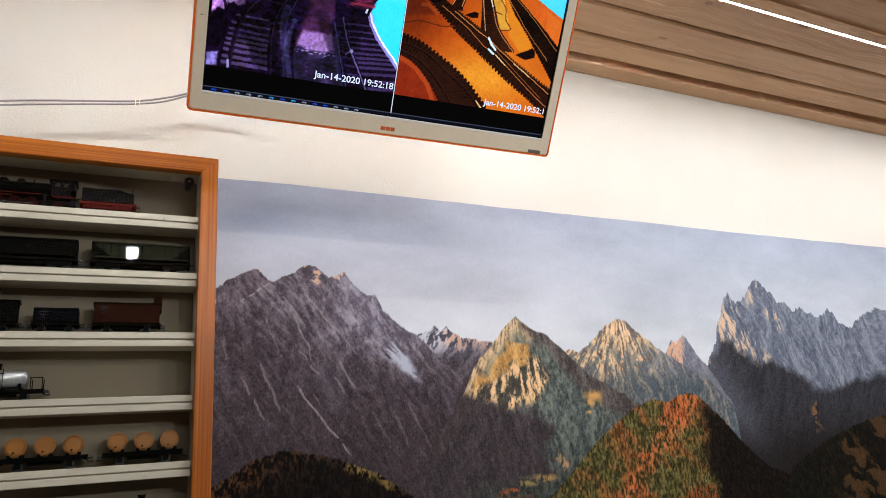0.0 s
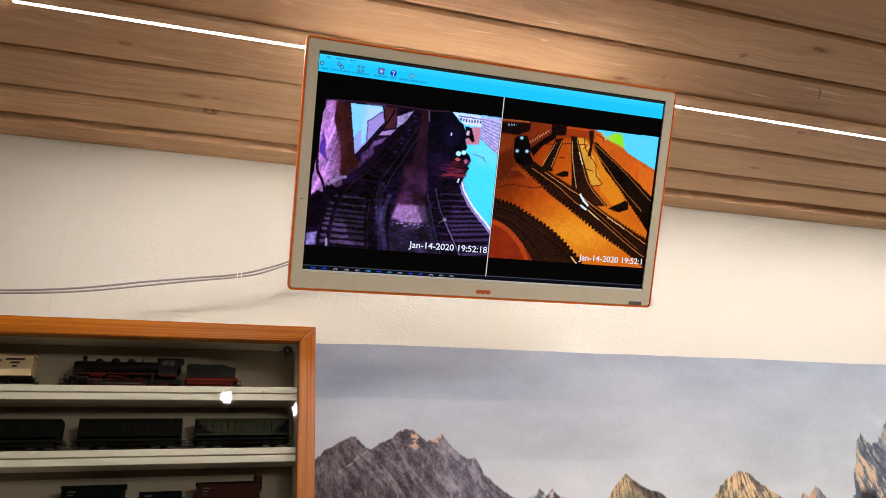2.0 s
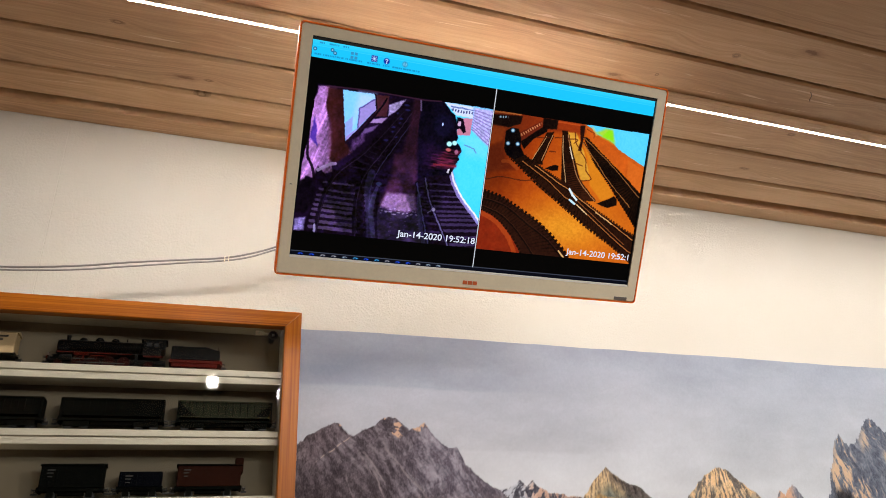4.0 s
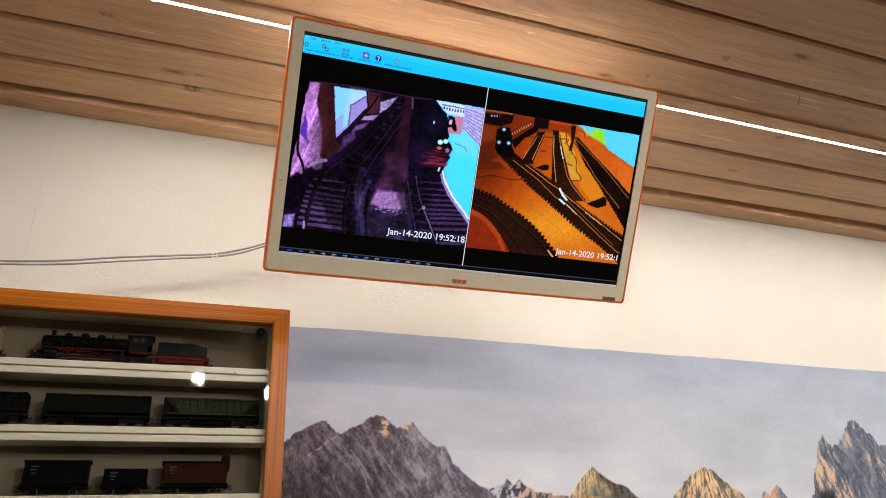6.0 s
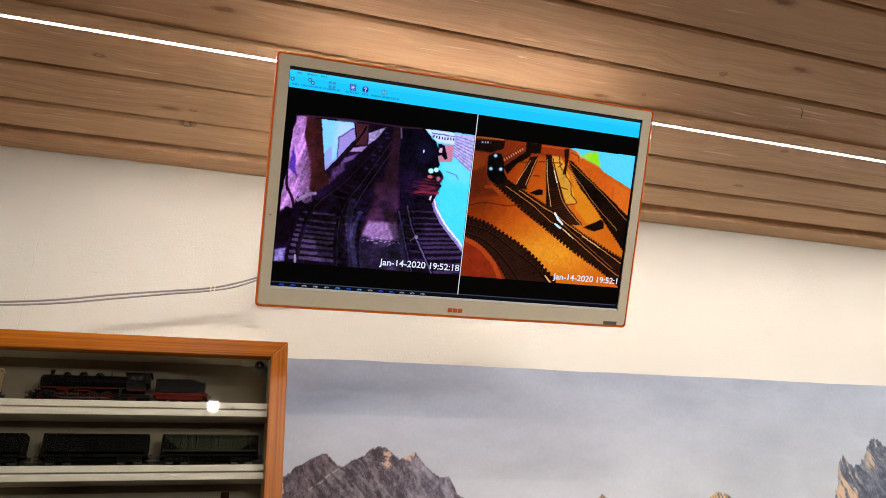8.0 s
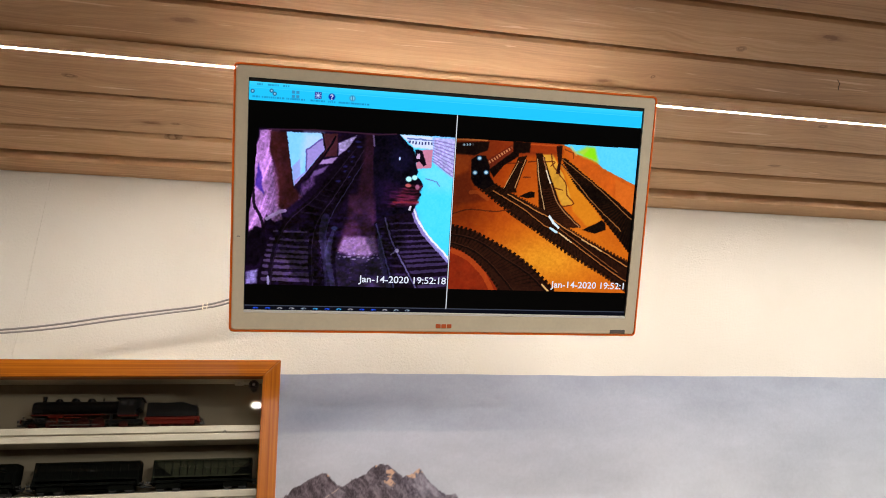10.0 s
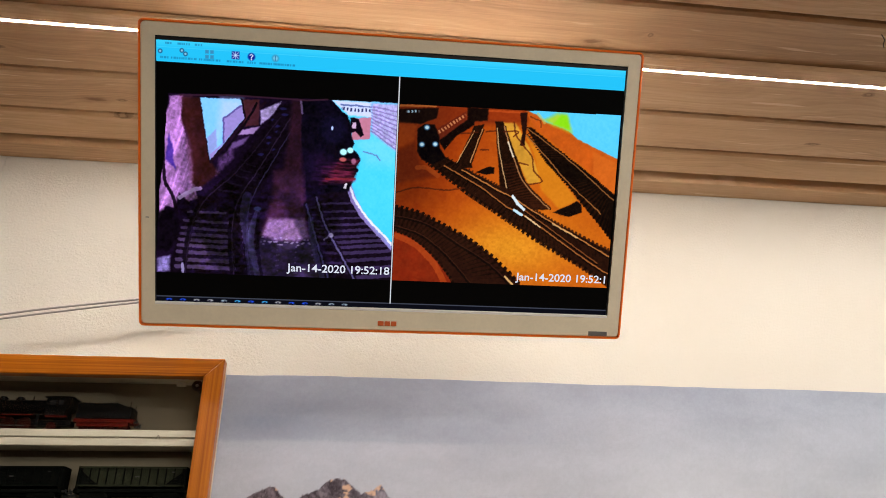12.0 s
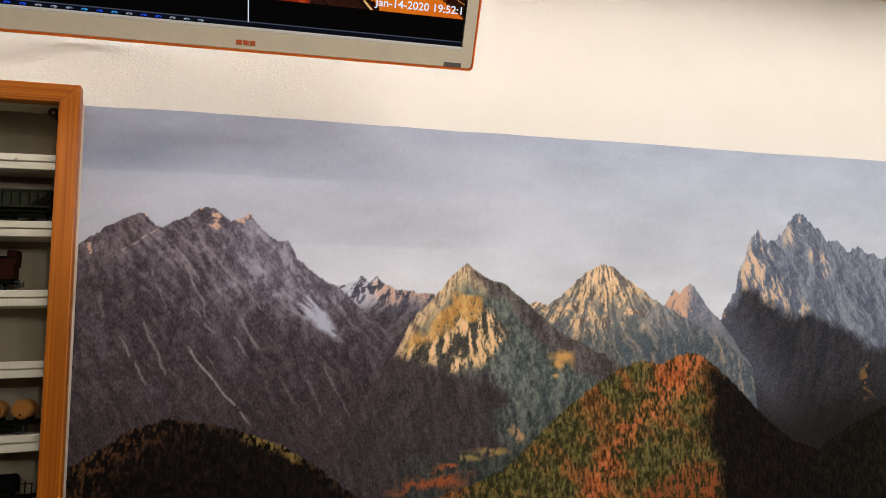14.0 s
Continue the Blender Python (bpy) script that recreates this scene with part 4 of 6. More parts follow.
# ---- what the screen shows ----
def cut(u, v, pts, pad):
    """The part of the grid round some points."""
    xs, ys = [p[0] for p in pts], [p[1] for p in pts]
    i = np.searchsorted(u[0], [min(xs) - pad, max(xs) + pad])
    j = np.searchsorted(v[::-1, 0], [min(ys) - pad, max(ys) + pad])
    n = len(v)
    return slice(max(n - j[1] - 1, 0), n - j[0] + 1), slice(max(i[0] - 1, 0), i[1] + 1)


class Sheet:
    """A picture on the grid u, v, painted shape by shape."""

    def __init__(self, img, u, v, mask, shake=0.0):
        self.img, self.u, self.v, self.mask = img, u, v, mask
        # outlines waver a little, as in a cheap camera's picture
        self.wu = u + shake * ((fbm(u / 13 + 2, v / 13, 3) - 0.5) + 0.7 * (fbm(u / 4.5, v / 4.5 + 8, 2) - 0.5))
        self.wv = v + shake * ((fbm(u / 13 + 9, v / 13 + 5, 3) - 0.5) + 0.7 * (fbm(u / 4.5 + 3, v / 4.5, 2) - 0.5))

    def shape(self, pts, colour, soft=3.0, amount=1.0, grain=None):
        w = cut(self.u, self.v, pts, soft + 8)
        m = self.mask[w] * inside(self.wu[w], self.wv[w], pts, soft) * amount
        c = np.asarray(colour, float)
        if grain is not None:
            c = c * (1 + grain[w][..., None])
        blend(self.img[w], m, c)

    def line(self, pts, width, colour, amount=1.0, curved=False, dash=None):
        pts = curve_through(pts) if curved else pts
        w = cut(self.u, self.v, pts, width * 2 + 10)
        d, way, side = along(self.wu[w], self.wv[w], pts)
        m = np.clip((width - d) / 2 + 0.5, 0, 1) * amount
        if dash:
            m = m * step(-0.2, 0.3, np.sin(way ** dash[1] * dash[0] * 6.283))
        blend(self.img[w], self.mask[w] * m, colour)

    def blot(self, a, b, ra, rb, colour, amount=1.0):
        w = cut(self.u, self.v, [(a - ra, b - rb), (a + ra, b + rb)], max(ra, rb))
        m = np.clip((1.0 - np.hypot((self.u[w] - a) / ra, (self.v[w] - b) / rb)) * 2.5, 0, 1)
        blend(self.img[w], self.mask[w] * m * amount, colour)

    def sleepers(self, near, far, n, power, width, colour, amount=1.0):
        """Cross bars between two edges of a track, wider and further apart towards the end."""
        a, b = curve_through(near), curve_through(far)
        for k in range(1, n):
            s = (k / n) ** power
            p, q = a[int(s * (len(a) - 1))], b[int(s * (len(b) - 1))]
            fa, fb = s * (len(a) - 1) % 1, s * (len(b) - 1) % 1
            p2, q2 = a[min(int(s * (len(a) - 1)) + 1, len(a) - 1)], b[min(int(s * (len(b) - 1)) + 1, len(b) - 1)]
            p = (p[0] + (p2[0] - p[0]) * fa, p[1] + (p2[1] - p[1]) * fa)
            q = (q[0] + (q2[0] - q[0]) * fb, q[1] + (q2[1] - q[1]) * fb)
            self.line([p, q], width[0] + (width[1] - width[0]) * s, colour, amount)


def paint_left(s, n1, n2, n3):
    """Violet tunnel mouth with an engine and two tracks."""
    u, v = s.u, s.v
    blend(s.img, s.mask, np.stack([14 + 16 * n1, 5 + 7 * n1, 20 + 26 * n1], -1))
    # rock face and window
    folds = ridged(u / 46 + v / 150, v / 260, 4) - 0.45
    s.shape([(31, 162), (67, 157), (64, 219), (73, 261), (92, 316), (98, 366), (109, 453), (84, 464), (58, 439), (46, 485), (20, 479), (1, 520), (-4, 376), (1, 296), (7, 246), (28, 190)], (140, 98, 158), 5, 1, folds * 1.3 + (n2 - 0.5) * 0.5)
    s.shape([(60, 158), (90, 160), (112, 300), (112, 420), (92, 400), (80, 290)], (112, 60, 92), 16, 0.7)
    s.shape([(28, 270), (43, 318), (40, 337), (49, 373), (19, 344)], (58, 34, 150), 5, 0.8)
    s.line([(12, 300), (16, 400), (40, 450), (52, 500)], 5, (16, 6, 20), 0.9, True)
    s.shape([(67, 164), (116, 161), (143, 339), (172, 375), (109, 430), (96, 411), (98, 366), (90, 291), (64, 231)], (58, 24, 26), 9, 0.9, (n1 - 0.5) * 0.5)
    s.shape([(116, 162), (233, 160), (242, 213), (145, 342)], (128, 196, 255), 3)
    s.shape([(175, 162), (233, 160), (238, 190), (182, 226), (160, 300)], (176, 200, 255), 26, 0.8)
    s.shape([(182, 218), (235, 176), (242, 213), (165, 313), (147, 342), (143, 323), (183, 287)], (150, 136, 206), 4)
    s.line([(183, 287), (182, 218), (235, 176)], 2.5, (84, 70, 140), 0.8)
    s.shape([(137, 277), (161, 248), (165, 300), (142, 326)], (146, 150, 216), 4, 0.8)
    s.line([(146, 345), (246, 220), (300, 165)], 4, (30, 12, 30), 0.9)
    s.shape([(233, 160), (285, 158), (283, 232), (237, 238), (244, 213)], (74, 36, 46), 4, 0.9)
    s.line([(233, 160), (244, 213)], 2.5, (20, 8, 20))
    s.line([(278, 168), (232, 250), (176, 330)], 3, (14, 6, 16))
    s.shape([(286, 189), (347, 160), (323, 199), (289, 229)], (178, 160, 220), 5, 0.95, (n2 - 0.5) * 0.5)
    s.shape([(237, 247), (286, 235), (268, 258), (225, 263)], (168, 136, 200), 4, 0.95)
    s.shape([(210, 286), (256, 265), (238, 291), (196, 310)], (122, 92, 158), 6, 0.8)
    s.shape([(172, 330), (210, 300), (214, 330), (160, 385)], (92, 62, 116), 9, 0.7, (n2 - 0.5))
    s.line([(60, 452), (96, 430), (118, 424)], 6, (186, 160, 214), 0.8)
    # left track
    s.shape([(347, 167), (275, 270), (214, 365), (128, 449), (52, 571), (27, 682), (266, 682), (255, 577), (248, 497), (301, 402), (374, 278), (403, 170)], (13, 5, 16), 8, 0.85)
    s.shape([(88, 484), (262, 476), (312, 664), (44, 668)], (26, 14, 32), 10, 0.8, (n2 - 0.5) * 0.8)
    s.sleepers([(92, 470), (68, 537), (56, 597), (48, 672)], [(186, 466), (202, 541), (211, 600), (218, 672)], 10, 0.85, (3.0, 6.5), (88, 70, 112), 0.75)
    s.sleepers([(222, 470), (239, 540), (248, 599), (257, 672)], [(256, 466), (276, 540), (286, 610), (296, 672)], 10, 0.85, (2.6, 5.5), (76, 62, 104), 0.65)
    s.sleepers([(250, 330), (214, 375), (150, 440)], [(306, 340), (280, 390), (246, 450)], 6, 0.9, (1.5, 2.6), (40, 28, 54), 0.5)
    for k in range(9):
        s.blot(352 + 14 * math.sin(k * 2.1) - 6 * k, 180 + 17 * k, 13, 5, (44, 40, 104), 0.7)
    for rail, c in (([(341, 205), (226, 360), (135, 449), (98, 516), (80, 596), (72, 676)], (44, 30, 56)), ([(372, 203), (282, 358), (222, 458), (206, 559), (214, 676)], (58, 42, 72)), ([(395, 203), (330, 320), (262, 450), (250, 560), (262, 676)], (60, 52, 92))):
        s.line(rail, 7.5, (14, 6, 18), 0.85, True)
        s.line([(a + 4, b) for a, b in rail], 1.8, c, 0.7, True)
    s.line([(253, 440), (246, 500), (262, 600), (272, 676)], 13, (66, 58, 104), 0.55, True)
    s.line([(283, 489), (265, 563), (286, 674)], 9, (84, 80, 134), 0.6, True)
    # ballast between the tracks
    s.shape([(377, 153), (408, 152), (410, 352), (427, 490), (435, 551), (294, 556), (328, 441), (330, 362), (357, 354), (373, 228)], (48, 21, 38), 14, 0.95, (n1 - 0.5) * 0.8)
    s.shape([(336, 370), (420, 370), (424, 520), (300, 530), (326, 450)], (70, 38, 74), 30, 0.75, (n1 - 0.5) * 0.4)
    s.shape([(316, 505), (421, 501), (438, 557), (396, 572), (343, 571), (297, 555)], (146, 112, 168), 14, 0.85, (n2 - 0.5) * 0.4)
    s.shape([(291, 562), (343, 573), (396, 574), (449, 564), (478, 680), (292, 680)], (54, 42, 74), 6, 0.95, (n1 - 0.5) * 0.9)
    for k in range(26):
        s.blot(300 + (k * 67) % 150, 560 + (k * k * 13) % 24, 5, 3, (178, 160, 214), 0.5)
        s.blot(296 + (k * 53) % 160, 575 + (k * 37) % 95, 3.5, 3, (130, 110, 170), 0.45)
    s.line([(288, 490), (282, 560), (300, 676)], 4, (16, 8, 22), 0.8, True)
    s.blot(284, 476, 14, 8, (96, 106, 190), 0.7)
    # bright field behind, shed roof and card
    s.shape([(492, 146), (692, 144), (692, 343), (692, 592), (606, 497), (565, 438), (550, 392), (570, 335), (582, 319), (556, 285), (551, 219), (521, 177)], (72, 206, 252), 3)
    s.shape([(560, 255), (690, 235), (690, 330), (600, 330)], (120, 210, 255), 40, 0.6)
    s.shape([(492, 146), (608, 146), (610, 191), (544, 188)], (196, 208, 246), 6)
    s.line([(525, 168), (560, 172), (612, 170)], 5, (30, 36, 84), 0.85, False, (8, 1))
    s.line([(520, 158), (610, 160)], 2.4, (70, 90, 150), 0.8)
    s.shape([(609, 148), (692, 146), (692, 289), (611, 235)], (186, 168, 226), 10, 0.9, (n2 - 0.5) * 0.35)
    for k in range(9):
        s.line([(610, 158 + 9 * k), (689, 170 + 14 * k)], 2.2, (110, 92, 160), 0.55)
    s.shape([(559, 194), (609, 191), (607, 254), (552, 260)], (188, 124, 152), 3)
    s.line([(590, 292), (628, 300), (640, 316)], 2, (96, 110, 170), 0.7)
    # right track
    s.shape([(426, 447), (471, 412), (550, 400), (565, 438), (606, 497), (687, 590), (700, 682), (470, 682), (449, 556)], (20, 9, 26), 6, 0.95)
    s.sleepers([(460, 430), (478, 489), (504, 548), (534, 606), (585, 690)], [(562, 424), (592, 480), (640, 536), (692, 590), (780, 670)], 13, 0.85, (2.4, 6.5), (82, 66, 116), 0.65)
    s.sleepers([(430, 450), (446, 510), (460, 560), (500, 676)], [(455, 440), (480, 510), (508, 560), (575, 676)], 12, 0.85, (2.2, 4.5), (60, 46, 84), 0.6)
    for rail, c in (([(426, 457), (455, 550), (498, 680)], (86, 84, 140)), ([(455, 429), (473, 489), (501, 548), (575, 676)], (112, 104, 160))):
        s.line(rail, 8, (22, 12, 30), 0.8, True)
        s.line(rail, 2.6, c, 0.8, True)
    s.line([(440, 500), (452, 580), (480, 676)], 8, (70, 66, 112), 0.6, True)
    s.blot(502, 546, 9, 9, (206, 196, 240), 0.9)
    s.line([(480, 560), (500, 545)], 2, (150, 140, 190), 0.7)
    s.line([(547, 389), (570, 443), (605, 493), (658, 546), (690, 578)], 9, (150, 136, 206), 0.9, True)
    s.line([(549, 388), (573, 440), (609, 489), (661, 541), (690, 570)], 3.2, (236, 238, 255), 0.9, True)
    # the engine
    s.shape([(408, 152), (489, 146), (521, 177), (540, 188), (551, 219), (552, 244), (562, 269), (556, 285), (575, 300), (582, 319), (570, 335), (577, 350), (566, 365), (550, 412), (471, 422), (426, 444), (421, 358), (406, 264)], (8, 5, 20), 4, 1, (n1 - 0.5) * 1.2)
    s.shape([(418, 300), (470, 300), (470, 420), (428, 440)], (34, 16, 58), 24, 0.6)
    s.blot(498, 232, 48, 52, (16, 13, 40), 0.8)
    s.shape([(547, 194), (572, 196), (589, 242), (580, 250), (564, 234), (551, 238)], (12, 6, 20), 3)
    s.shape([(554, 208), (564, 208), (566, 225), (554, 225)], (196, 168, 204), 2)
    smear = fbm(u / 34 + 5, v / 6, 3) - 0.5
    s.shape([(519, 319), (579, 315), (571, 345), (566, 381), (537, 391), (464, 392), (470, 345)], (74, 24, 44), 12, 0.8, smear * 3.2)
    s.shape([(452, 312), (520, 318), (470, 395), (440, 400)], (30, 12, 40), 16, 0.7, smear * 2.0)
    s.blot(530, 318, 13, 8, (214, 110, 110), 0.8)
    s.blot(562, 322, 9, 11, (196, 130, 170), 0.7)
    s.line([(480, 378), (566, 374)], 3, (126, 40, 50), 0.7)
    s.line([(538, 402), (541, 392)], 4, (230, 226, 246), 0.9)
    for a, b, r in ((531, 296, 13), (551, 290, 12)):
        s.blot(a, b, r, r * 0.9, (176, 244, 255))
    s.blot(496, 228, 4, 8, (176, 196, 255))
    s.line([(404, 156), (408, 190)], 3, (150, 130, 190), 0.6)
    # left margin
    s.shape([(-6, 500), (20, 485), (46, 490), (62, 560), (30, 610), (-6, 610)], (8, 3, 12), 12, 0.9)
    s.shape([(-4, 636), (33, 624), (30, 672), (-4, 676)], (140, 126, 196), 8, 0.9, (n2 - 0.5) * 0.6)
    s.line([(68, 650), (70, 674)], 4, (180, 170, 226), 0.7)
    deep = s.mask * step(470, 380, v) * step(210, 270, u + (v - 300) * 0.5) * step(470, 400, u)
    s.img *= (1 - 0.15 * deep)[..., None]
    tone = np.clip(s.img, 0, 255) / 255
    s.img += (s.mask[..., None] * (255 * tone**1.1 * 1.05 - s.img))
    # uneven light: deep shade over the tracks, a violet cast, blotchy noise
    field = 0.55 + 1.0 * step(0.36, 0.64, fbm(u / 90 + 7, v / 90 + 2, 4))
    low = step(330, 470, v) * step(300, 180, np.abs(u - 300))
    s.img *= (1 - s.mask * low * np.clip(1 - field, -0.12, 0.45))[..., None]
    s.img += (s.mask * ((n2 - 0.5) * 20 + (n3 - 0.5) * 14))[..., None] * np.array((0.9, 0.5, 1.3))
    s.img += (s.mask * (fbm(u / 16 + 70, v / 10, 3) - 0.45) * low)[..., None] * np.array((24, 14, 60))


def paint_right(s, n1, n2, n3):
    """Sand-coloured base board under warm light, with curving tracks."""
    u, v = s.u, s.v
    warm = step(690, 1080, u + (v - 420) * 0.5)
    blend(s.img, s.mask, np.stack([152 + 42 * warm + 16 * (n1 - 0.5), 60 + 44 * warm + 14 * (n1 - 0.5), 14 + 12 * warm], -1))
    glowing = np.exp(-(((u - 1050) / 190) ** 2 + ((v - 560) / 90) ** 2))
    blend(s.img, s.mask * glowing * 0.85, np.stack([216 + 26 * (n2 - 0.5), 152 + 24 * (n2 - 0.5), 46 + 10 * (n2 - 0.5)], -1))
    bed, edge = (30, 13, 7), (18, 8, 5)
    # far end of the hall
    s.shape([(690, 140), (1080, 140), (1080, 178), (880, 200), (760, 260), (690, 220)], (132, 52, 20), 18, 0.9)
    s.shape([(690, 160), (808, 151), (803, 181), (757, 200), (691, 201)], (30, 13, 10), 5)
    s.line([(690, 150), (800, 146)], 3, (206, 130, 70), 0.8)
    s.line([(716, 166), (748, 164)], 4, (190, 226, 250), 0.9, False, (3, 1))
    s.shape([(961, 146), (1067, 143), (1069, 173), (1038, 178), (962, 175)], (150, 60, 20), 4, 0.9)
    s.line([(961, 150), (1060, 150)], 3, (196, 92, 40), 0.6)
    s.shape([(894, 144), (959, 143), (957, 180), (897, 186)], (24, 10, 7), 5)
    # slope with the side wall and the bright field
    s.shape([(1073, 146), (1110, 153), (1232, 219), (1376, 276), (1376, 396), (1296, 325), (1101, 192)], (192, 96, 30), 3, 1, (n1 - 0.5) * 0.2)
    s.shape([(1290, 255), (1376, 290), (1376, 392), (1296, 325)], (206, 112, 40), 6, 0.7)
    s.shape([(1067, 140), (1378, 138), (1378, 277), (1238, 220), (1209, 196), (1161, 180), (1130, 173), (1107, 153)], (92, 200, 250), 4)
    s.shape([(1130, 168), (1170, 146), (1200, 147), (1218, 200), (1161, 182)], (170, 206, 60), 14, 0.95)
    s.shape([(1160, 178), (1182, 150), (1200, 152), (1212, 192)], (140, 216, 30), 8, 0.9)
    s.line([(1110, 150), (1132, 176)], 4, (196, 190, 110), 0.6)
    s.line([(1088, 160), (1120, 172), (1122, 190)], 2, (90, 44, 18), 0.6)
    # sand between the tracks
    s.shape([(1005, 182), (1045, 183), (1092, 255), (1136, 356), (1093, 364), (1044, 270)], (208, 158, 62), 6, 0.95, (n1 - 0.5) * 0.3)
    s.shape([(1078, 217), (1157, 301), (1252, 406), (1197, 436), (1137, 380), (1106, 273)], (204, 132, 34), 8, 0.9)
    s.shape([(689, 286), (741, 251), (754, 289), (762, 318), (811, 355), (692, 381)], (116, 44, 18), 16, 0.85)
    s.shape([(690, 200), (745, 205), (742, 250), (690, 275)], (172, 80, 30), 14, 0.7)
    s.line([(752, 330), (780, 330), (815, 352)], 7, (176, 88, 36), 0.6, True)
    # tracks
    for pts in ([(918, 198), (948, 191), (914, 300), (919, 323), (867, 326), (881, 289)], [(981, 180), (1005, 179), (1051, 281), (1086, 358), (1172, 437), (1079, 444), (1007, 374)], [(1076, 191), (1094, 193), (1376, 391), (1376, 530), (1265, 414), (1210, 353), (1137, 283)]):
        s.shape(pts, bed, 4, 0.95, (n2 - 0.5) * 0.5)
    s.sleepers([(1078, 205), (1137, 285), (1210, 355), (1376, 530)], [(1092, 190), (1220, 280), (1300, 336), (1384, 398)], 44, 0.8, (1.0, 3.6), edge, 0.9)
    s.sleepers([(1010, 300), (1030, 380), (1075, 440)], [(1056, 296), (1090, 362), (1172, 436)], 20, 0.85, (1.4, 3.2), (74, 36, 18), 0.6)
    for rail, c, w in (([(919, 213), (870, 313)], (206, 160, 110), 1.6), ([(943, 206), (912, 306)], (196, 150, 104), 1.6), ([(988, 201), (1002, 284), (1029, 379)], (214, 176, 130), 1.8), ([(1009, 194), (1038, 270), (1080, 359), (1166, 437)], (186, 136, 92), 2.0), ([(1024, 240), (1042, 282)], (244, 230, 206), 2.6),
                       ([(1082, 196), (1218, 286), (1376, 408)], (170, 116, 66), 1.7), ([(1077, 214), (1143, 277), (1216, 350), (1330, 444)], (176, 118, 64), 1.7)):
        s.line([(a + 3, b + 1) for a, b in rail], 2.6, edge, 0.7, True)
        s.line(rail, w, c, 0.85, True)
    up = [(829, 291), (919, 335), (1001, 374), (1051, 396), (1124, 446), (1237, 502), (1376, 564)]
    low = [(779, 309), (892, 388), (936, 416), (996, 451), (1136, 536), (1279, 610), (1376, 668)]
    s.shape(up + low[::-1], bed, 4, 0.97, (n2 - 0.5) * 0.6)
    s.sleepers([(a - 4, b + 3) for a, b in low], [(a + 3, b - 2) for a, b in up], 58, 0.85, (1.6, 5.0), (50, 24, 13), 0.75)
    s.line(low, 6, bed, 0.95, True, (40, 0.85))
    s.line([(1120, 455), (1237, 508), (1376, 570)], 5, bed, 0.9, True, (24, 0.9))
    for rail, c, w in (([(834, 321), (952, 382), (1029, 434), (1091, 462), (1291, 589), (1379, 638)], (186, 120, 66), 2.0), ([(889, 331), (1002, 386), (1052, 408), (1117, 446), (1273, 528), (1376, 582)], (206, 140, 80), 2.0), ([(1085, 441), (1200, 516), (1330, 600)], (150, 92, 50), 1.8)):
        s.line([(a, b + 4) for a, b in rail], 2.6, (12, 5, 4), 0.8, True)
        s.line(rail, w, c, 0.85, True)
    s.line([(1049, 402), (1066, 424), (1085, 441)], 4.5, (214, 232, 244), 0.95)
    s.line([(1056, 445), (1080, 458)], 4, (190, 226, 246), 0.95)
    s.line([(1091, 462), (1140, 494)], 2.4, (240, 214, 170), 0.8)
    s.line([(1180, 482), (1260, 522)], 2.4, (236, 196, 140), 0.7)
    # the near curve
    s.shape([(680, 524), (741, 540), (802, 584), (851, 637), (884, 684), (680, 684)], (128, 42, 18), 5, 0.95, (n1 - 0.5) * 0.25)
    s.line([(700, 540), (760, 566), (818, 622), (850, 676)], 9, (172, 78, 32), 0.7, True)
    out = [(680, 449), (764, 466), (845, 503), (920, 540), (1004, 598), (1094, 680)]
    low = [(680, 520), (741, 540), (802, 584), (851, 637), (884, 684)]
    s.shape(out + low[::-1], bed, 4, 0.97, (n2 - 0.5) * 0.4)
    s.sleepers(low, out, 30, 0.95, (3.4, 5.2), (52, 25, 16), 0.8)
    s.line(out, 7, bed, 0.95, True, (26, 0.9))
    s.line(low, 4, bed, 0.95, True, (20, 0.9))
    for rail, c in (([(686, 479), (785, 499), (894, 561), (992, 619), (1060, 680)], (70, 38, 26)), ([(686, 509), (767, 532), (849, 590), (938, 684)], (74, 40, 26))):
        s.line(rail, 5, (22, 10, 7), 0.9, True)
        s.line([(a + 2, b - 2) for a, b in rail], 1.6, c, 0.9, True)
    s.line([(1040, 652), (1072, 684)], 3, (230, 190, 130), 0.9)
    # train
    s.shape([(806, 213), (892, 155), (893, 185), (814, 246)], (112, 44, 24), 3)
    s.line([(812, 222), (888, 168)], 5, (214, 150, 106), 0.8, False, (9, 1))
    s.shape([(814, 246), (893, 183), (917, 175), (918, 195), (866, 230), (831, 274)], (22, 9, 7), 4)
    s.shape([(748, 216), (768, 200), (798, 201), (813, 233), (818, 268), (838, 298), (800, 318), (764, 306), (750, 283)], (14, 7, 9), 4)
    for a, b in ((776, 210), (763, 261), (803, 258)):
        s.blot(a, b, 11, 10, (110, 176, 226), 0.8)
        s.blot(a, b, 7, 6, (206, 240, 255))
    # mast, levers, wires and cracks
    s.shape([(1055, 151), (1077, 149), (1078, 196), (1075, 247), (1060, 248), (1066, 209)], (44, 18, 12), 3)
    s.shape([(931, 334), (961, 321), (970, 316), (986, 319), (987, 337), (962, 341), (950, 339)], (20, 9, 7), 3)
    s.shape([(1178, 446), (1224, 424), (1251, 408), (1265, 417), (1268, 443), (1227, 458)], (24, 11, 8), 4)
    for pts in ([(1039, 180), (1047, 216), (1073, 250), (1100, 279), (1109, 321), (1136, 353), (1094, 364)], [(693, 408), (753, 390), (843, 394), (898, 384)], [(1010, 210), (1052, 206), (1040, 222)], [(880, 222), (930, 216)], [(955, 212), (985, 208)], [(1060, 300), (1090, 305)], [(940, 268), (965, 266)]):
        s.line(pts, 2.2, (86, 36, 16), 0.75, True)
    s.img *= (1 - s.mask * (0.25 * step(900, 700, u) * step(520, 400, v)))[..., None]
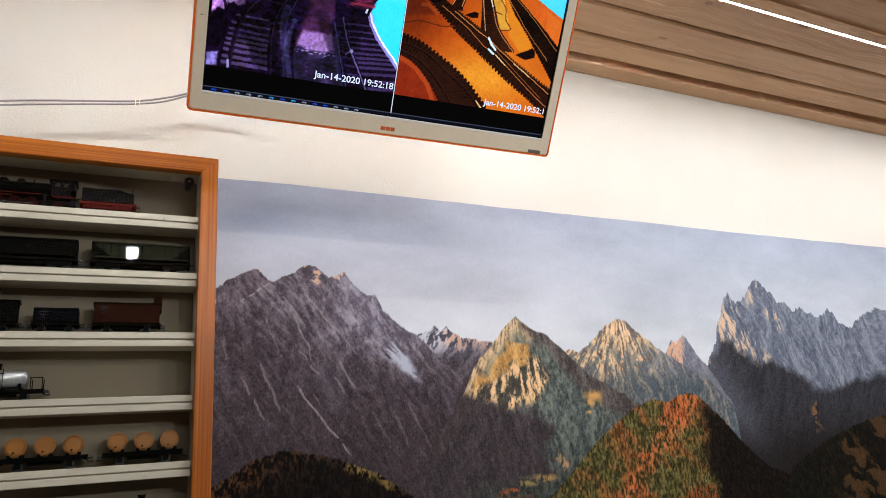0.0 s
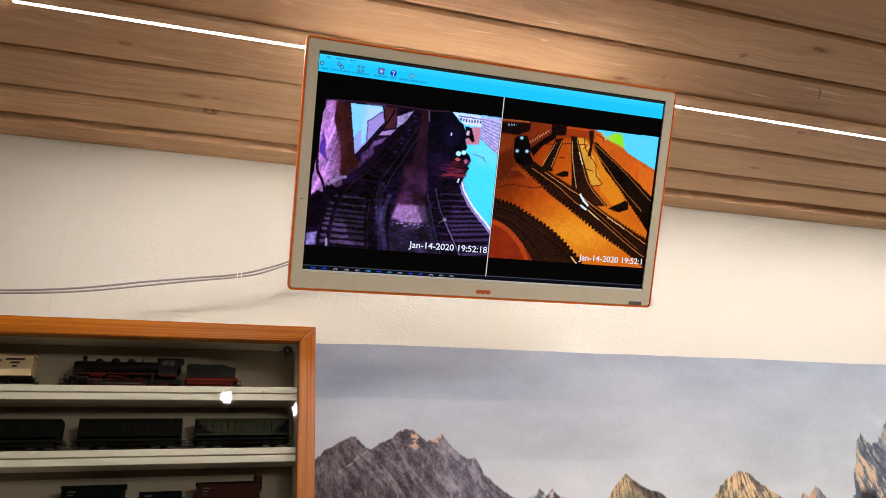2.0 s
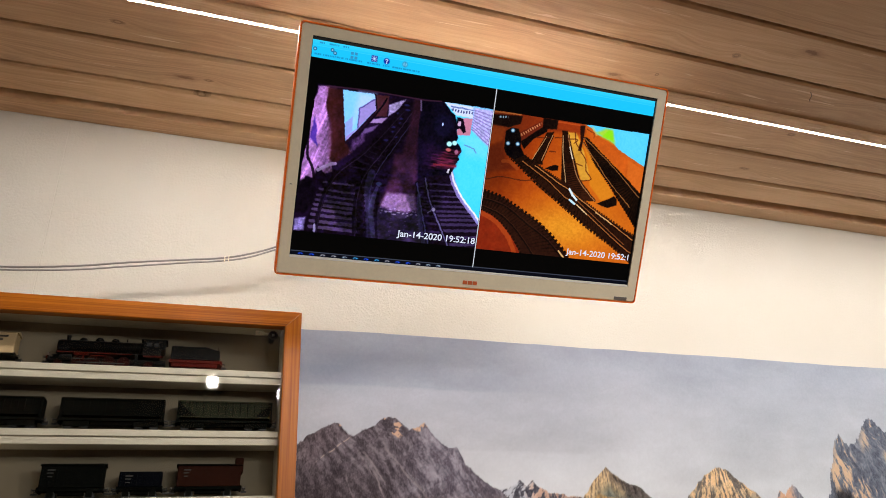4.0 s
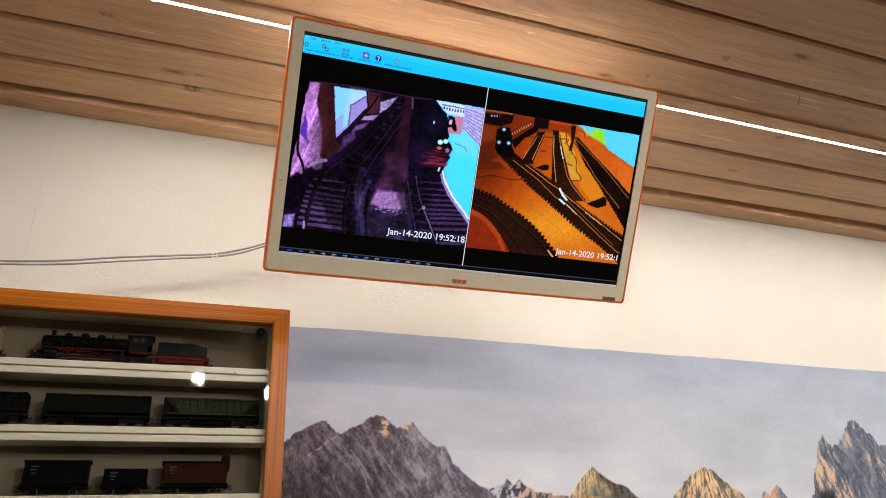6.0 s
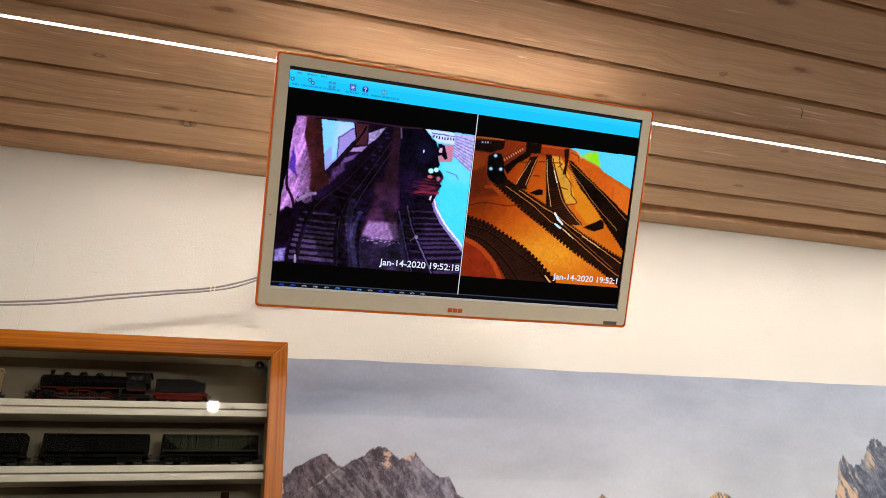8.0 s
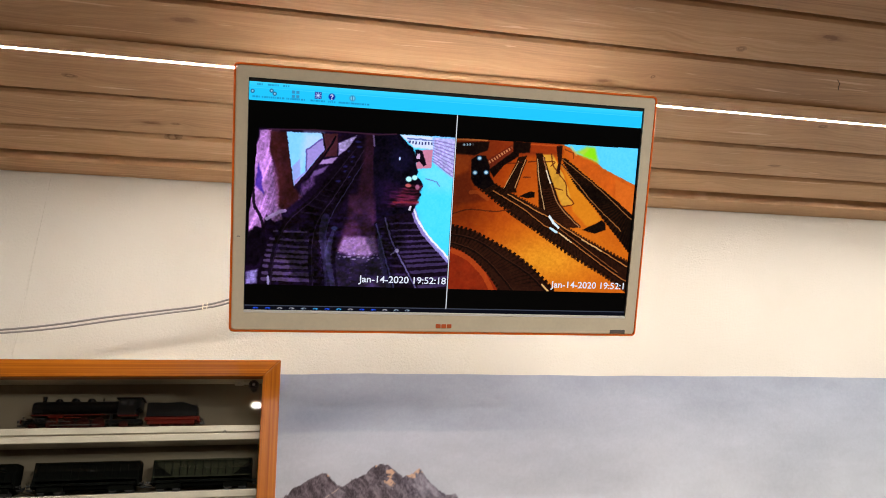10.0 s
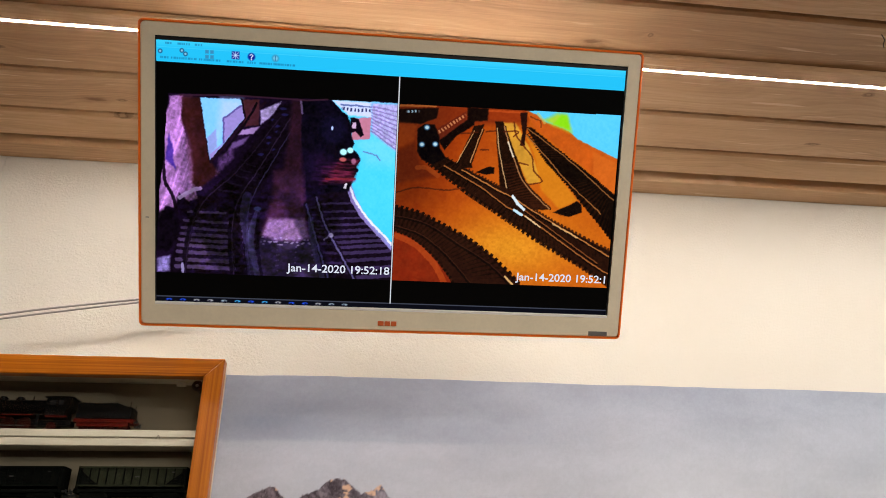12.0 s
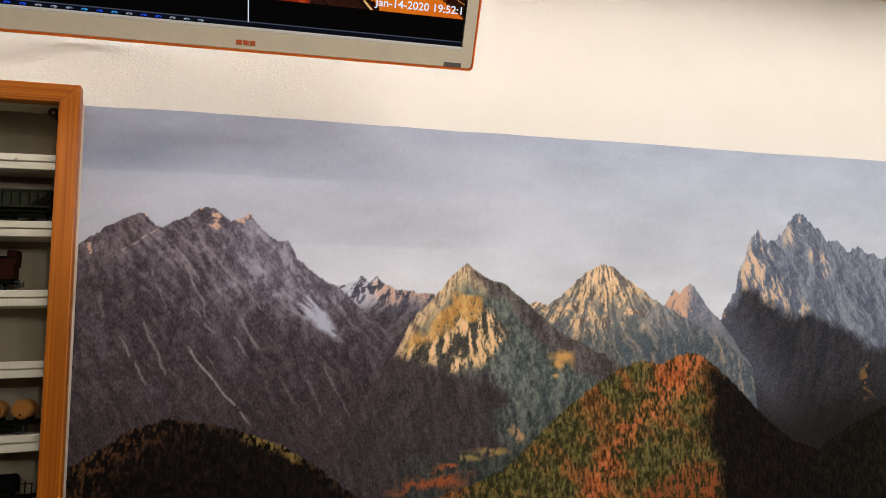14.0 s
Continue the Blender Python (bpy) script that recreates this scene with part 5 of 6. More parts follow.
    tone = np.clip(s.img, 0, 255) / 255
    s.img += s.mask[..., None] * (255 * tone**1.18 * 1.05 - s.img)
    s.img += (s.mask * ((n2 - 0.5) * 16 + (n3 - 0.5) * 12))[..., None] * np.array((1.0, 0.7, 0.3))


def paint_screen(u, v):
    """Two camera pictures side by side under a blue tool bar; u and v from the screen's upper left corner."""
    img = np.zeros(u.shape + (3,)) + 1.5
    n1, n2 = fbm(u / 26, v / 26, 4), fbm(u / 7 + 40, v / 7, 3)
    n3 = fbm(u / 70 + 3, v / 70, 4)
    full = Sheet(img, u, v, np.ones(u.shape))
    # tool bar
    bar = (v < 66) & (v > 6)
    img[bar] = (24, 186, 240)
    blend(img, bar * step(30, 8, v) * 0.55, (70, 208, 246))
    blend(img, ((v > 25) & (v < 27)) * 0.3 * np.ones(u.shape), (130, 224, 250))
    # menu words and icon captions, too small to read
    for a, b, row in ((18, 38, 15), (52, 84, 15), (100, 120, 15), (4, 24, 55), (34, 102, 55), (112, 172, 55), (190, 236, 55), (248, 268, 55), (282, 384, 55)):
        x = a
        while x < b:
            full.shape([(x, row - 3), (x + 3.2, row - 3), (x + 3.2, row + 2.5), (x, row + 2.5)], (16, 70, 120), 2.2, 0.5)
            x += 5.4 + 1.8 * math.sin(x * 3.0)
    for a, b in ((4, 38), (64, 33), (74, 42)):
        full.blot(a, b, 8, 8, (30, 74, 120), 0.9)
        full.blot(a, b, 4, 4, (150, 214, 240), 0.8)
    for a in (134, 148):
        for b in (32, 46):
            full.shape([(a - 5, b - 5), (a + 5, b - 5), (a + 5, b + 5), (a - 5, b + 5)], (52, 128, 176), 2, 0.9)
    full.shape([(203, 26), (225, 26), (225, 48), (203, 48)], (12, 26, 130), 2)
    for p, q in (((206, 29), (222, 45)), ((222, 29), (206, 45)), ((214, 27), (214, 47)), ((204, 37), (224, 37))):
        full.line([p, q], 1.3, (190, 220, 250), 0.8)
    full.blot(259, 38, 13, 13, (10, 30, 140))
    full.line([(255, 34), (259, 31), (263, 35), (259, 40), (259, 42)], 1.5, (230, 240, 250), 0.9)
    full.blot(259, 46, 2.4, 2.4, (230, 240, 250), 0.9)
    full.blot(327, 38, 13, 13, (60, 140, 180), 0.8)
    full.blot(327, 38, 8, 8, (120, 200, 230), 0.8)
    full.line([(327, 32), (327, 44)], 1.5, (40, 100, 150), 0.8)

    rough_edge = 10 * (fbm(v / 40, u * 0, 3) - 0.5)
    left = ((u > 26 + rough_edge - (v - 160) * 0.075) & (u < 686) & (v > 154 - (u - 28) * 0.018 + 5 * (n1 - 0.5)) & (v < 676)).astype(float)
    right = ((u > 692) & (u < 1368) & (v > 146 - (u - 690) * 0.008) & (v < 676)).astype(float)
    paint_left(Sheet(img, u, v, left, 4.0), n1, n2, n3)
    paint_right(Sheet(img, u, v, right, 3.0), n1, n2, n3)
    full.line([(60, 158), (200, 150), (420, 152), (480, 146)], 2.5, (60, 30, 50), 0.7)
    # frame lines and task bar
    blend(img, ((np.abs(u - 688) < 1.6) & (v > 66) & (v < 750)).astype(float), (200, 205, 215))
    blend(img, ((np.abs(v - 749) < 1.2)).astype(float) * 0.5, (120, 130, 160))
    blend(img, (v > 750).astype(float), (6, 8, 18))
    rng = random.Random(3)
    for k in range(14):
        a = 30 + k * 40
        c = rng.choice([(150, 170, 190), (30, 80, 240), (190, 196, 206), (60, 170, 240), (170, 170, 180)])
        full.blot(a, 758, 11, 4, c, 0.9)
        full.blot(a + rng.uniform(-3, 3), 759, 5, 2.4, (10, 14, 30), 0.8)
    return img


def screen_material():
    m, t, b = material("lit_screen", (0.002, 0.002, 0.002), 0.35)
    b.inputs["Specular IOR Level"].default_value = 0.03
    a = t.nodes.new("ShaderNodeVertexColor")
    a.layer_name = "print"
    t.links.new(a.outputs["Color"], b.inputs["Emission Color"])
    b.inputs["Emission Strength"].default_value = 1.2
    return m


su, sv = np.linspace(0, 1366, 901), np.linspace(768, 0, 507)
SU, SV = np.meshgrid(su, sv)
FACE = -0.0015                       # the screen lies just behind the face of its frame
SPREAD = 0.9877
PU, PV = 683 + (SU - 683) / SPREAD, 384 + (SV - 384) / SPREAD
picture_grid("screen", (su / 1366 - 0.5) * SC_W, (0.5 - sv / 768) * SC_H, FACE, to_linear(paint_screen(PU, PV)), screen_material(), tv)["label"] = "lit screen with two railway camera pictures"
CAPTION = glow("pale_caption", (0.74, 0.8, 0.95), 1.0)


def caption(text, u0, v0, width):
    """Lettering on the screen, from its lower left corner."""
    cu = bpy.data.curves.new("caption", "FONT")
    cu.body, cu.size, cu.offset = text, 1.0, 0.014
    tmp = bpy.data.objects.new("caption", cu)
    scene.collection.objects.link(tmp)
    bpy.context.view_layer.update()
    me = bpy.data.meshes.new_from_object(tmp.evaluated_get(bpy.context.evaluated_depsgraph_get()))
    bpy.data.objects.remove(tmp)
    w = max(v.co.x for v in me.vertices)
    u0, v0 = 683 + (u0 - 683) * SPREAD, 384 + (v0 - 384) * SPREAD
    s = width * SPREAD / w * SC_W / 1366
    me.transform(pose((u0 / 1366 - 0.5) * SC_W, FACE - 0.0007, (0.5 - v0 / 768) * SC_H, 90) @ Matrix.Scale(s, 4) @ Matrix.Diagonal((1, 0.93, 1, 1)))
    me.materials.clear()
    me.materials.append(CAPTION)
    ob = new("caption", me)
    ob.parent = tv
    ob["label"] = "white date and time caption"


caption("Jan-14-2020 19:52:18", 376, 660, 306)
caption("Jan-14-2020 19:52:1", 1076, 662, 284)

# ---- the glazed display cabinet ----
CX0, CX1, CZ0, CZ1 = -0.98, 0.0, 1.10, 1.931
FRONT, RAIL, DOOR = -0.0735, 0.0262, 0.018
cabinet = thing("display_cabinet", pose(0, 0, 0), "white wall cabinet, orange pine frame, glass front, full of model trains", "cabinet")


def mitred(a, b, inward, name, mat):
    """A frame rail from a to b with mitred ends and softened edges."""
    ax, az = a
    bx, bz = b
    ix, iz = inward
    lx, lz = (bx - ax), (bz - az)
    ln = math.hypot(lx, lz)
    ux, uz = lx / ln, lz / ln
    pts = [(ax, az), (bx, bz), (bx - ux * RAIL + ix * RAIL, bz - uz * RAIL + iz * RAIL), (ax + ux * RAIL + ix * RAIL, az + uz * RAIL + iz * RAIL)]
    return part(name, prism(pts, FRONT, FRONT + DOOR, 0.0014), mat, cabinet, "varnished orange pine")


mitred((CX0, CZ1), (CX1, CZ1), (0, -1), "top_rail", PINE)
mitred((CX1, CZ1), (CX1, CZ0), (-1, 0), "right_stile", PINE_UP)
mitred((CX1, CZ0), (CX0, CZ0), (0, 1), "bottom_rail", PINE)
mitred((CX0, CZ0), (CX0, CZ1), (1, 0), "left_stile", PINE_UP)
pane = part("glass_pane", boxes((CX0 + 0.02, CX1 - 0.02, -0.0655, -0.0625, CZ0 + 0.02, CZ1 - 0.02)), GLASS, cabinet, "clear glass pane")
pane.visible_shadow = False
IN = FRONT + DOOR + 0.0005
part("side_panel", boxes((CX1 - 0.0255, CX1 - 0.008, IN, -0.0027, CZ0 + 0.004, CZ1 - 0.004), bevel=0.0006), WHITE, cabinet)
part("side_panel", boxes((CX0 + 0.003, CX0 + 0.019, IN, -0.0027, CZ0 + 0.004, CZ1 - 0.004), bevel=0.0006), WHITE, cabinet)
part("top_panel", boxes((CX0 + 0.0195, CX1 - 0.026, IN, -0.0027, CZ1 - 0.02, CZ1 - 0.004), bevel=0.0006), WHITE, cabinet)
part("bottom_panel", boxes((CX0 + 0.0195, CX1 - 0.026, IN, -0.0027, CZ0 + 0.004, CZ0 + 0.02), bevel=0.0006), WHITE, cabinet)
part("back_board", boxes((CX0 + 0.0195, CX1 - 0.026, -0.007, -0.003, CZ0 + 0.0205, CZ1 - 0.0205)), CREAM_BACK_SHADED, cabinet, "cream back board, darkened for the shade inside the cabinet")
SHELVES = [1.835 - 0.0925 * k for k in range(8)]
SH_F, SH_B = -0.0545, -0.0075
for z in SHELVES:
    sh = part("shelf", boxes((CX0 + 0.0198, CX1 - 0.0263, SH_F + 0.0045, SH_B, z - 0.0205, z - 0.0006), bevel=0.0005), WHITE, cabinet, "white lacquered shelf")
    part("upper_lip", boxes((CX0 + 0.0198, CX1 - 0.0263, SH_F, SH_F + 0.006, z - 0.0096, z), bevel=0.0008), WHITE, sh)
    part("lower_lip", boxes((CX0 + 0.0198, CX1 - 0.0263, SH_F, SH_F + 0.006, z - 0.0212, z - 0.0116), bevel=0.0008), WHITE, sh)
LOCK_STEEL = speckled("dull_steel", (0.09, 0.085, 0.08), 0.45, 200, 0.3, 0.6)
LOCK = (-0.0405, 1.9015)


def lock_disc(y0, y1, r):
    return ((LOCK[0], y0, LOCK[1]), (LOCK[0], y1, LOCK[1]), r)


lock = part("lock", rods(lock_disc(-0.0365, -0.0335, 0.0076), lock_disc(-0.0335, -0.0072, 0.0048), n=24), LOCK_STEEL, cabinet, "round steel lock behind the glass")
part("rim", rods(lock_disc(-0.0372, -0.0364, 0.0052), n=20), BLACK_PLASTIC, lock)
part("key_plug", rods(lock_disc(-0.0383, -0.0371, 0.0022), n=14), STEEL, lock, "bright steel key plug")
catch = part("catch_plate", boxes((-0.0690, -0.0560, -0.0372, -0.0340, 1.9000, 1.9080), (-0.0560, -0.0470, -0.0360, -0.0345, 1.9020, 1.9060), bevel=0.0006), WHITE, cabinet, "small cream catch plate")
part("screw", rods(((-0.0630, -0.0384, 1.9040), (-0.0630, -0.0371, 1.9040), 0.0014), n=10), STEEL, catch)
part("wire_hook", rods(((-0.0805, -0.0556, 1.8232), (-0.0775, -0.0556, 1.8282), 0.0004), ((-0.0775, -0.0556, 1.8282), (-0.0745, -0.0556, 1.8232), 0.0004), n=8), LOCK_STEEL, cabinet, "bent wire hook on a shelf edge")

# ---- model trains, on the scale of one to eighty-seven ----
TY = -0.031          # middle of the shelf
TRACK = 0.0026       # height of the model track on the second shelf


def wheels(parent, xs, r, mat, label="", half=0.0085):
    for x in xs:
        bm = bmesh.new()
        for s in (-1, 1):
            rod(bm, (x, s * half - 0.0012, r), (x, s * half + 0.0012, r), r, n=20)
            rod(bm, (x, s * (half - 0.0012) - 0.0005, r), (x, s * (half - 0.0012) + 0.0005, r), r * 1.08, n=20)
            rod(bm, (x, s * (half + 0.0014) - 0.0006, r), (x, s * (half + 0.0014) + 0.0006, r), r * 0.3, n=10)
        rod(bm, (x, -half, r), (x, half, r), 0.001, n=8)
        part("wheel_set", bm, mat, parent, label)


def buffers(parent, x, way, z=0.0125):
    bm = bmesh.new()
    for s in (-1, 1):
        rod(bm, (x, s * 0.0095, z), (x + way * 0.005, s * 0.0095, z), 0.0011, n=8)
        rod(bm, (x + way * 0.005, s * 0.0095, z), (x + way * 0.0058, s * 0.0095, z), 0.0026, n=12)
    box(bm, min(x, x + way * 0.008), max(x, x + way * 0.008), -0.0015, 0.0015, z - 0.0055, z - 0.003)
    part("buffers", bm, BLACK_PLASTIC, parent)


def bogie(parent, x, r=0.0054, span=0.021):
    bm = boxes((x - span * 0.8, x + span * 0.8, -0.0115, -0.0095, r * 0.7, r * 1.9), (x - span * 0.8, x + span * 0.8, 0.0095, 0.0115, r * 0.7, r * 1.9), (x - 0.005, x + 0.005, -0.01, 0.01, r * 1.2, r * 2.1), bevel=0.0006)
    part("bogie", bm, WAGON_BLACK, parent)
    wheels(parent, (x - span / 2, x + span / 2), r, DARK_STEEL)


def chassis(parent, length, r=0.0056, bogies=False, deck=0.015):
    h = length / 2
    part("underframe", boxes((-h, h, -0.0125, 0.0125, deck - 0.0035, deck), (-h, -h + 0.002, -0.0145, 0.0145, deck - 0.005, deck + 0.001), (h - 0.002, h, -0.0145, 0.0145, deck - 0.005, deck + 0.001),
                               (-h * 0.4, h * 0.4, -0.006, 0.006, deck - 0.008, deck - 0.003)), WAGON_BLACK, parent)
    if bogies:
        bogie(parent, -h + 0.024, r)
        bogie(parent, h - 0.024, r)
    else:
        ax = h * 0.58
        boxes_ = [(x - 0.004, x + 0.004, s * 0.0108 - 0.001, s * 0.0108 + 0.001, r * 0.6, deck - 0.002) for x in (-ax, ax) for s in (-1, 1)]
        for b in boxes_:
            part("axle_guard", boxes(b), WAGON_BLACK, parent)
        wheels(parent, (-ax, ax), r, DARK_STEEL)
    buffers(parent, -h, -1)
    buffers(parent, h, 1)


def wagon_on(name, x0, x1, level, label, category="model wagon"):
    return thing(name, pose((x0 + x1) / 2, TY, SHELVES[level] + (TRACK if level == 1 else 0.0)), label, category, "model trains in the cabinet"), (x1 - x0)


def marks(parent, rows):
    for r in rows:
        part("lettering", boxes(r), MARKING, parent, "small pale bar of lettering")


def hopper(x0, x1, open_ribs, label):
    w, ln = wagon_on("hopper_wagon", x0, x1, 1, label)
    ln -= 0.014
    h = ln / 2
    chassis(w, ln, bogies=True)
    slope = h * 0.42
    part("body", prism([(-h + 0.004, 0.0425), (h - 0.004, 0.0425), (h - 0.004, 0.039), (h - slope, 0.019), (-h + slope, 0.019), (-h + 0.004, 0.039)] if open_ribs else
                       [(-h + 0.003, 0.0425), (h - 0.003, 0.0425), (h - 0.003, 0.0195), (-h + 0.003, 0.0195)], -0.0125, 0.0125, 0.0006), WAGON_GREEN if open_ribs else WAGON_BLACK, w, "dark bin")
    if open_ribs:
        for s in (-1, 1):
            part("end_slope", prism([(s * (h - 0.004), 0.0385), (s * (h - slope - 0.001), 0.0188), (s * (h - 0.004), 0.0188)], -0.0118, 0.0118), WAGON_BLACK, w, "black sloping end")
    n = 13
    for k in range(n):
        x = -h + 0.006 + (ln - 0.012) * k / (n - 1)
        part("rib", boxes((x - 0.0006, x + 0.0006, -0.0141, -0.0126, 0.019, 0.0428)), WAGON_BLACK, w)
    part("rim", boxes((-h + 0.002, h - 0.002, -0.0145, -0.0127, 0.0412, 0.0435), (-h + 0.002, h - 0.002, 0.0127, 0.0145, 0.0412, 0.0435), (-h + 0.002, h - 0.002, -0.0142, -0.0127, 0.0185, 0.0205)), WAGON_GREEN if open_ribs else WAGON_BLACK, w)
    for s in (-1, 1):
        part("end_post", boxes((s * (h - 0.003) - 0.002, s * (h - 0.003) + 0.002, -0.0138, 0.0138, 0.0155, 0.0438), bevel=0.0005), WAGON_BLACK, w)
    marks(w, [(0.004, 0.009, -0.0149, -0.0142, 0.030, 0.0315), (h - 0.02, h - 0.016, -0.0149, -0.0142, 0.036, 0.0372)])
    return w


def box_wagon(x0, x1, level, mat, tall, label, cab=False, roof=True, name="box_wagon", planks=9):
    w, ln = wagon_on(name, x0, x1, level, label)
    ln -= 0.014
    h = ln / 2
    chassis(w, ln)
    part("body", boxes((-h + 0.002, h - 0.002, -0.0138, 0.0138, 0.0155, tall), bevel=0.0005), mat, w)
    for k in range(planks):
        x = -h + 0.004 + (ln - 0.008) * k / (planks - 1)
        part("stake", boxes((x - 0.0007, x + 0.0007, -0.0149, -0.0139, 0.015, tall - 0.001)), mat, w)
    if roof:
        pts = [(-0.0152 + 0.0304 * k / 8, tall + 0.0002 + 0.0042 * math.sin(math.pi * k / 8)) for k in range(9)]
        bm = bmesh.new()
        a = [bm.verts.new((-h, y, z)) for y, z in pts]
        b = [bm.verts.new((h, y, z)) for y, z in pts]
        for i in range(8):
            bm.faces.new((a[i], a[i + 1], b[i + 1], b[i]))
        bm.faces.new(a)
        bm.faces.new(b[::-1])
        bm.faces.new((a[0], b[0], b[8], a[8]))
        bmesh.ops.recalc_face_normals(bm, faces=bm.faces)
        part("roof", bm, WAGON_BLACK if mat is not WAGON_CREAM else WAGON_CREAM, w)
    if cab:
        part("brake_cabin", boxes((h - 0.0105, h + 0.001, -0.0118, 0.0118, tall - 0.01, tall + 0.0115), bevel=0.0006), mat, w, "raised brakeman's cabin")
    marks(w, [(-h + 0.010, -h + 0.020, -0.0156, -0.0149, tall - 0.007, tall - 0.0052), (-h + 0.010, -h + 0.018, -0.0156, -0.0149, tall - 0.011, tall - 0.0095), (-h + 0.011, -h + 0.017, -0.0156, -0.0149, tall - 0.0155, tall - 0.0142)])
    return w


def drum_wagon(x0, x1, level, mat, drums, label):
    w, ln = wagon_on("drum_wagon", x0, x1, level, label)
    ln -= 0.014
    h = ln / 2
    chassis(w, ln)
    part("deck", boxes((-h, h, -0.0135, 0.0135, 0.0151, 0.0175), bevel=0.0004), WAGON_BLACK, w)
    r = 0.0128
    for k in range(drums):
        x = -h + 0.018 + k * (ln - 0.036) / (drums - 1)
        bm = rods(((x, -0.0125, 0.0185 + r), (x, 0.0125, 0.0185 + r), r), ((x, -0.0138, 0.0185 + r), (x, -0.0122, 0.0185 + r), r * 0.86), n=28)
        bmesh.ops.bevel(bm, geom=[e for e in bm.edges if abs(e.verts[0].co.y - e.verts[1].co.y) < 1e-6], offset=0.0008, segments=2, affect="EDGES")
        d = part("drum", bm, mat, w, "round painted drum")
        part("tap", rods(((x - 0.002, -0.0155, 0.0185 + r * 0.45), (x - 0.002, -0.0136, 0.0185 + r * 0.45), 0.0014), n=10), WAGON_BROWN, d)
        part("cradle", boxes((x - 0.009, x - 0.005, -0.012, 0.012, 0.0175, 0.0215), (x + 0.005, x + 0.009, -0.012, 0.012, 0.0175, 0.0215)), WAGON_BLACK, w)
    return w


def tank_wagon(x0, x1, level, mat, label):
    w, ln = wagon_on("tank_wagon", x0, x1, level, label)
    ln -= 0.014
    h = ln / 2
    chassis(w, ln)
    r, zc = 0.0125, 0.0305
    a, b = -h + 0.004, h - 0.021
    bm = rods(((a, 0, zc), (b, 0, zc), r), n=32)
    bmesh.ops.bevel(bm, geom=[e for e in bm.edges if abs(e.verts[0].co.x - e.verts[1].co.x) < 1e-6], offset=0.0022, segments=3, affect="EDGES")
    part("tank", bm, mat, w, "silver tank", smooth=True)
    c = (a + b) / 2 + 0.006
    part("dome", rods(((c, 0, zc + r - 0.001), (c, 0, zc + r + 0.0065), 0.0046), ((c, 0, zc + r + 0.0065), (c, 0, zc + r + 0.008), 0.0056), n=20), WAGON_BLACK, w, "black filler dome")
    part("catwalk", boxes((c - 0.012, c + 0.01, -0.0135, -0.0125, zc + r * 0.45, zc + r * 0.55), (c - 0.012, c - 0.0112, -0.0142, -0.0136, 0.016, zc + r + 0.004), (c + 0.0082, c + 0.009, -0.0142, -0.0136, 0.016, zc + r + 0.004)), WAGON_BLACK, w)
    part("saddle", boxes((a + 0.006, a + 0.010, -0.011, 0.011, 0.0152, zc - r * 0.6), (b - 0.010, b - 0.006, -0.011, 0.011, 0.0152, zc - r * 0.6)), WAGON_BLACK, w)
    part("end_railing", boxes(*[(x - 0.0006, x + 0.0006, s * 0.0125 - 0.0006, s * 0.0125 + 0.0006, 0.015, 0.031) for x in (h - 0.016, h - 0.002) for s in (-1, 1)], (h - 0.017, h - 0.001, -0.0131, -0.0119, 0.0302, 0.0312)), WAGON_BLACK, w)
    return w


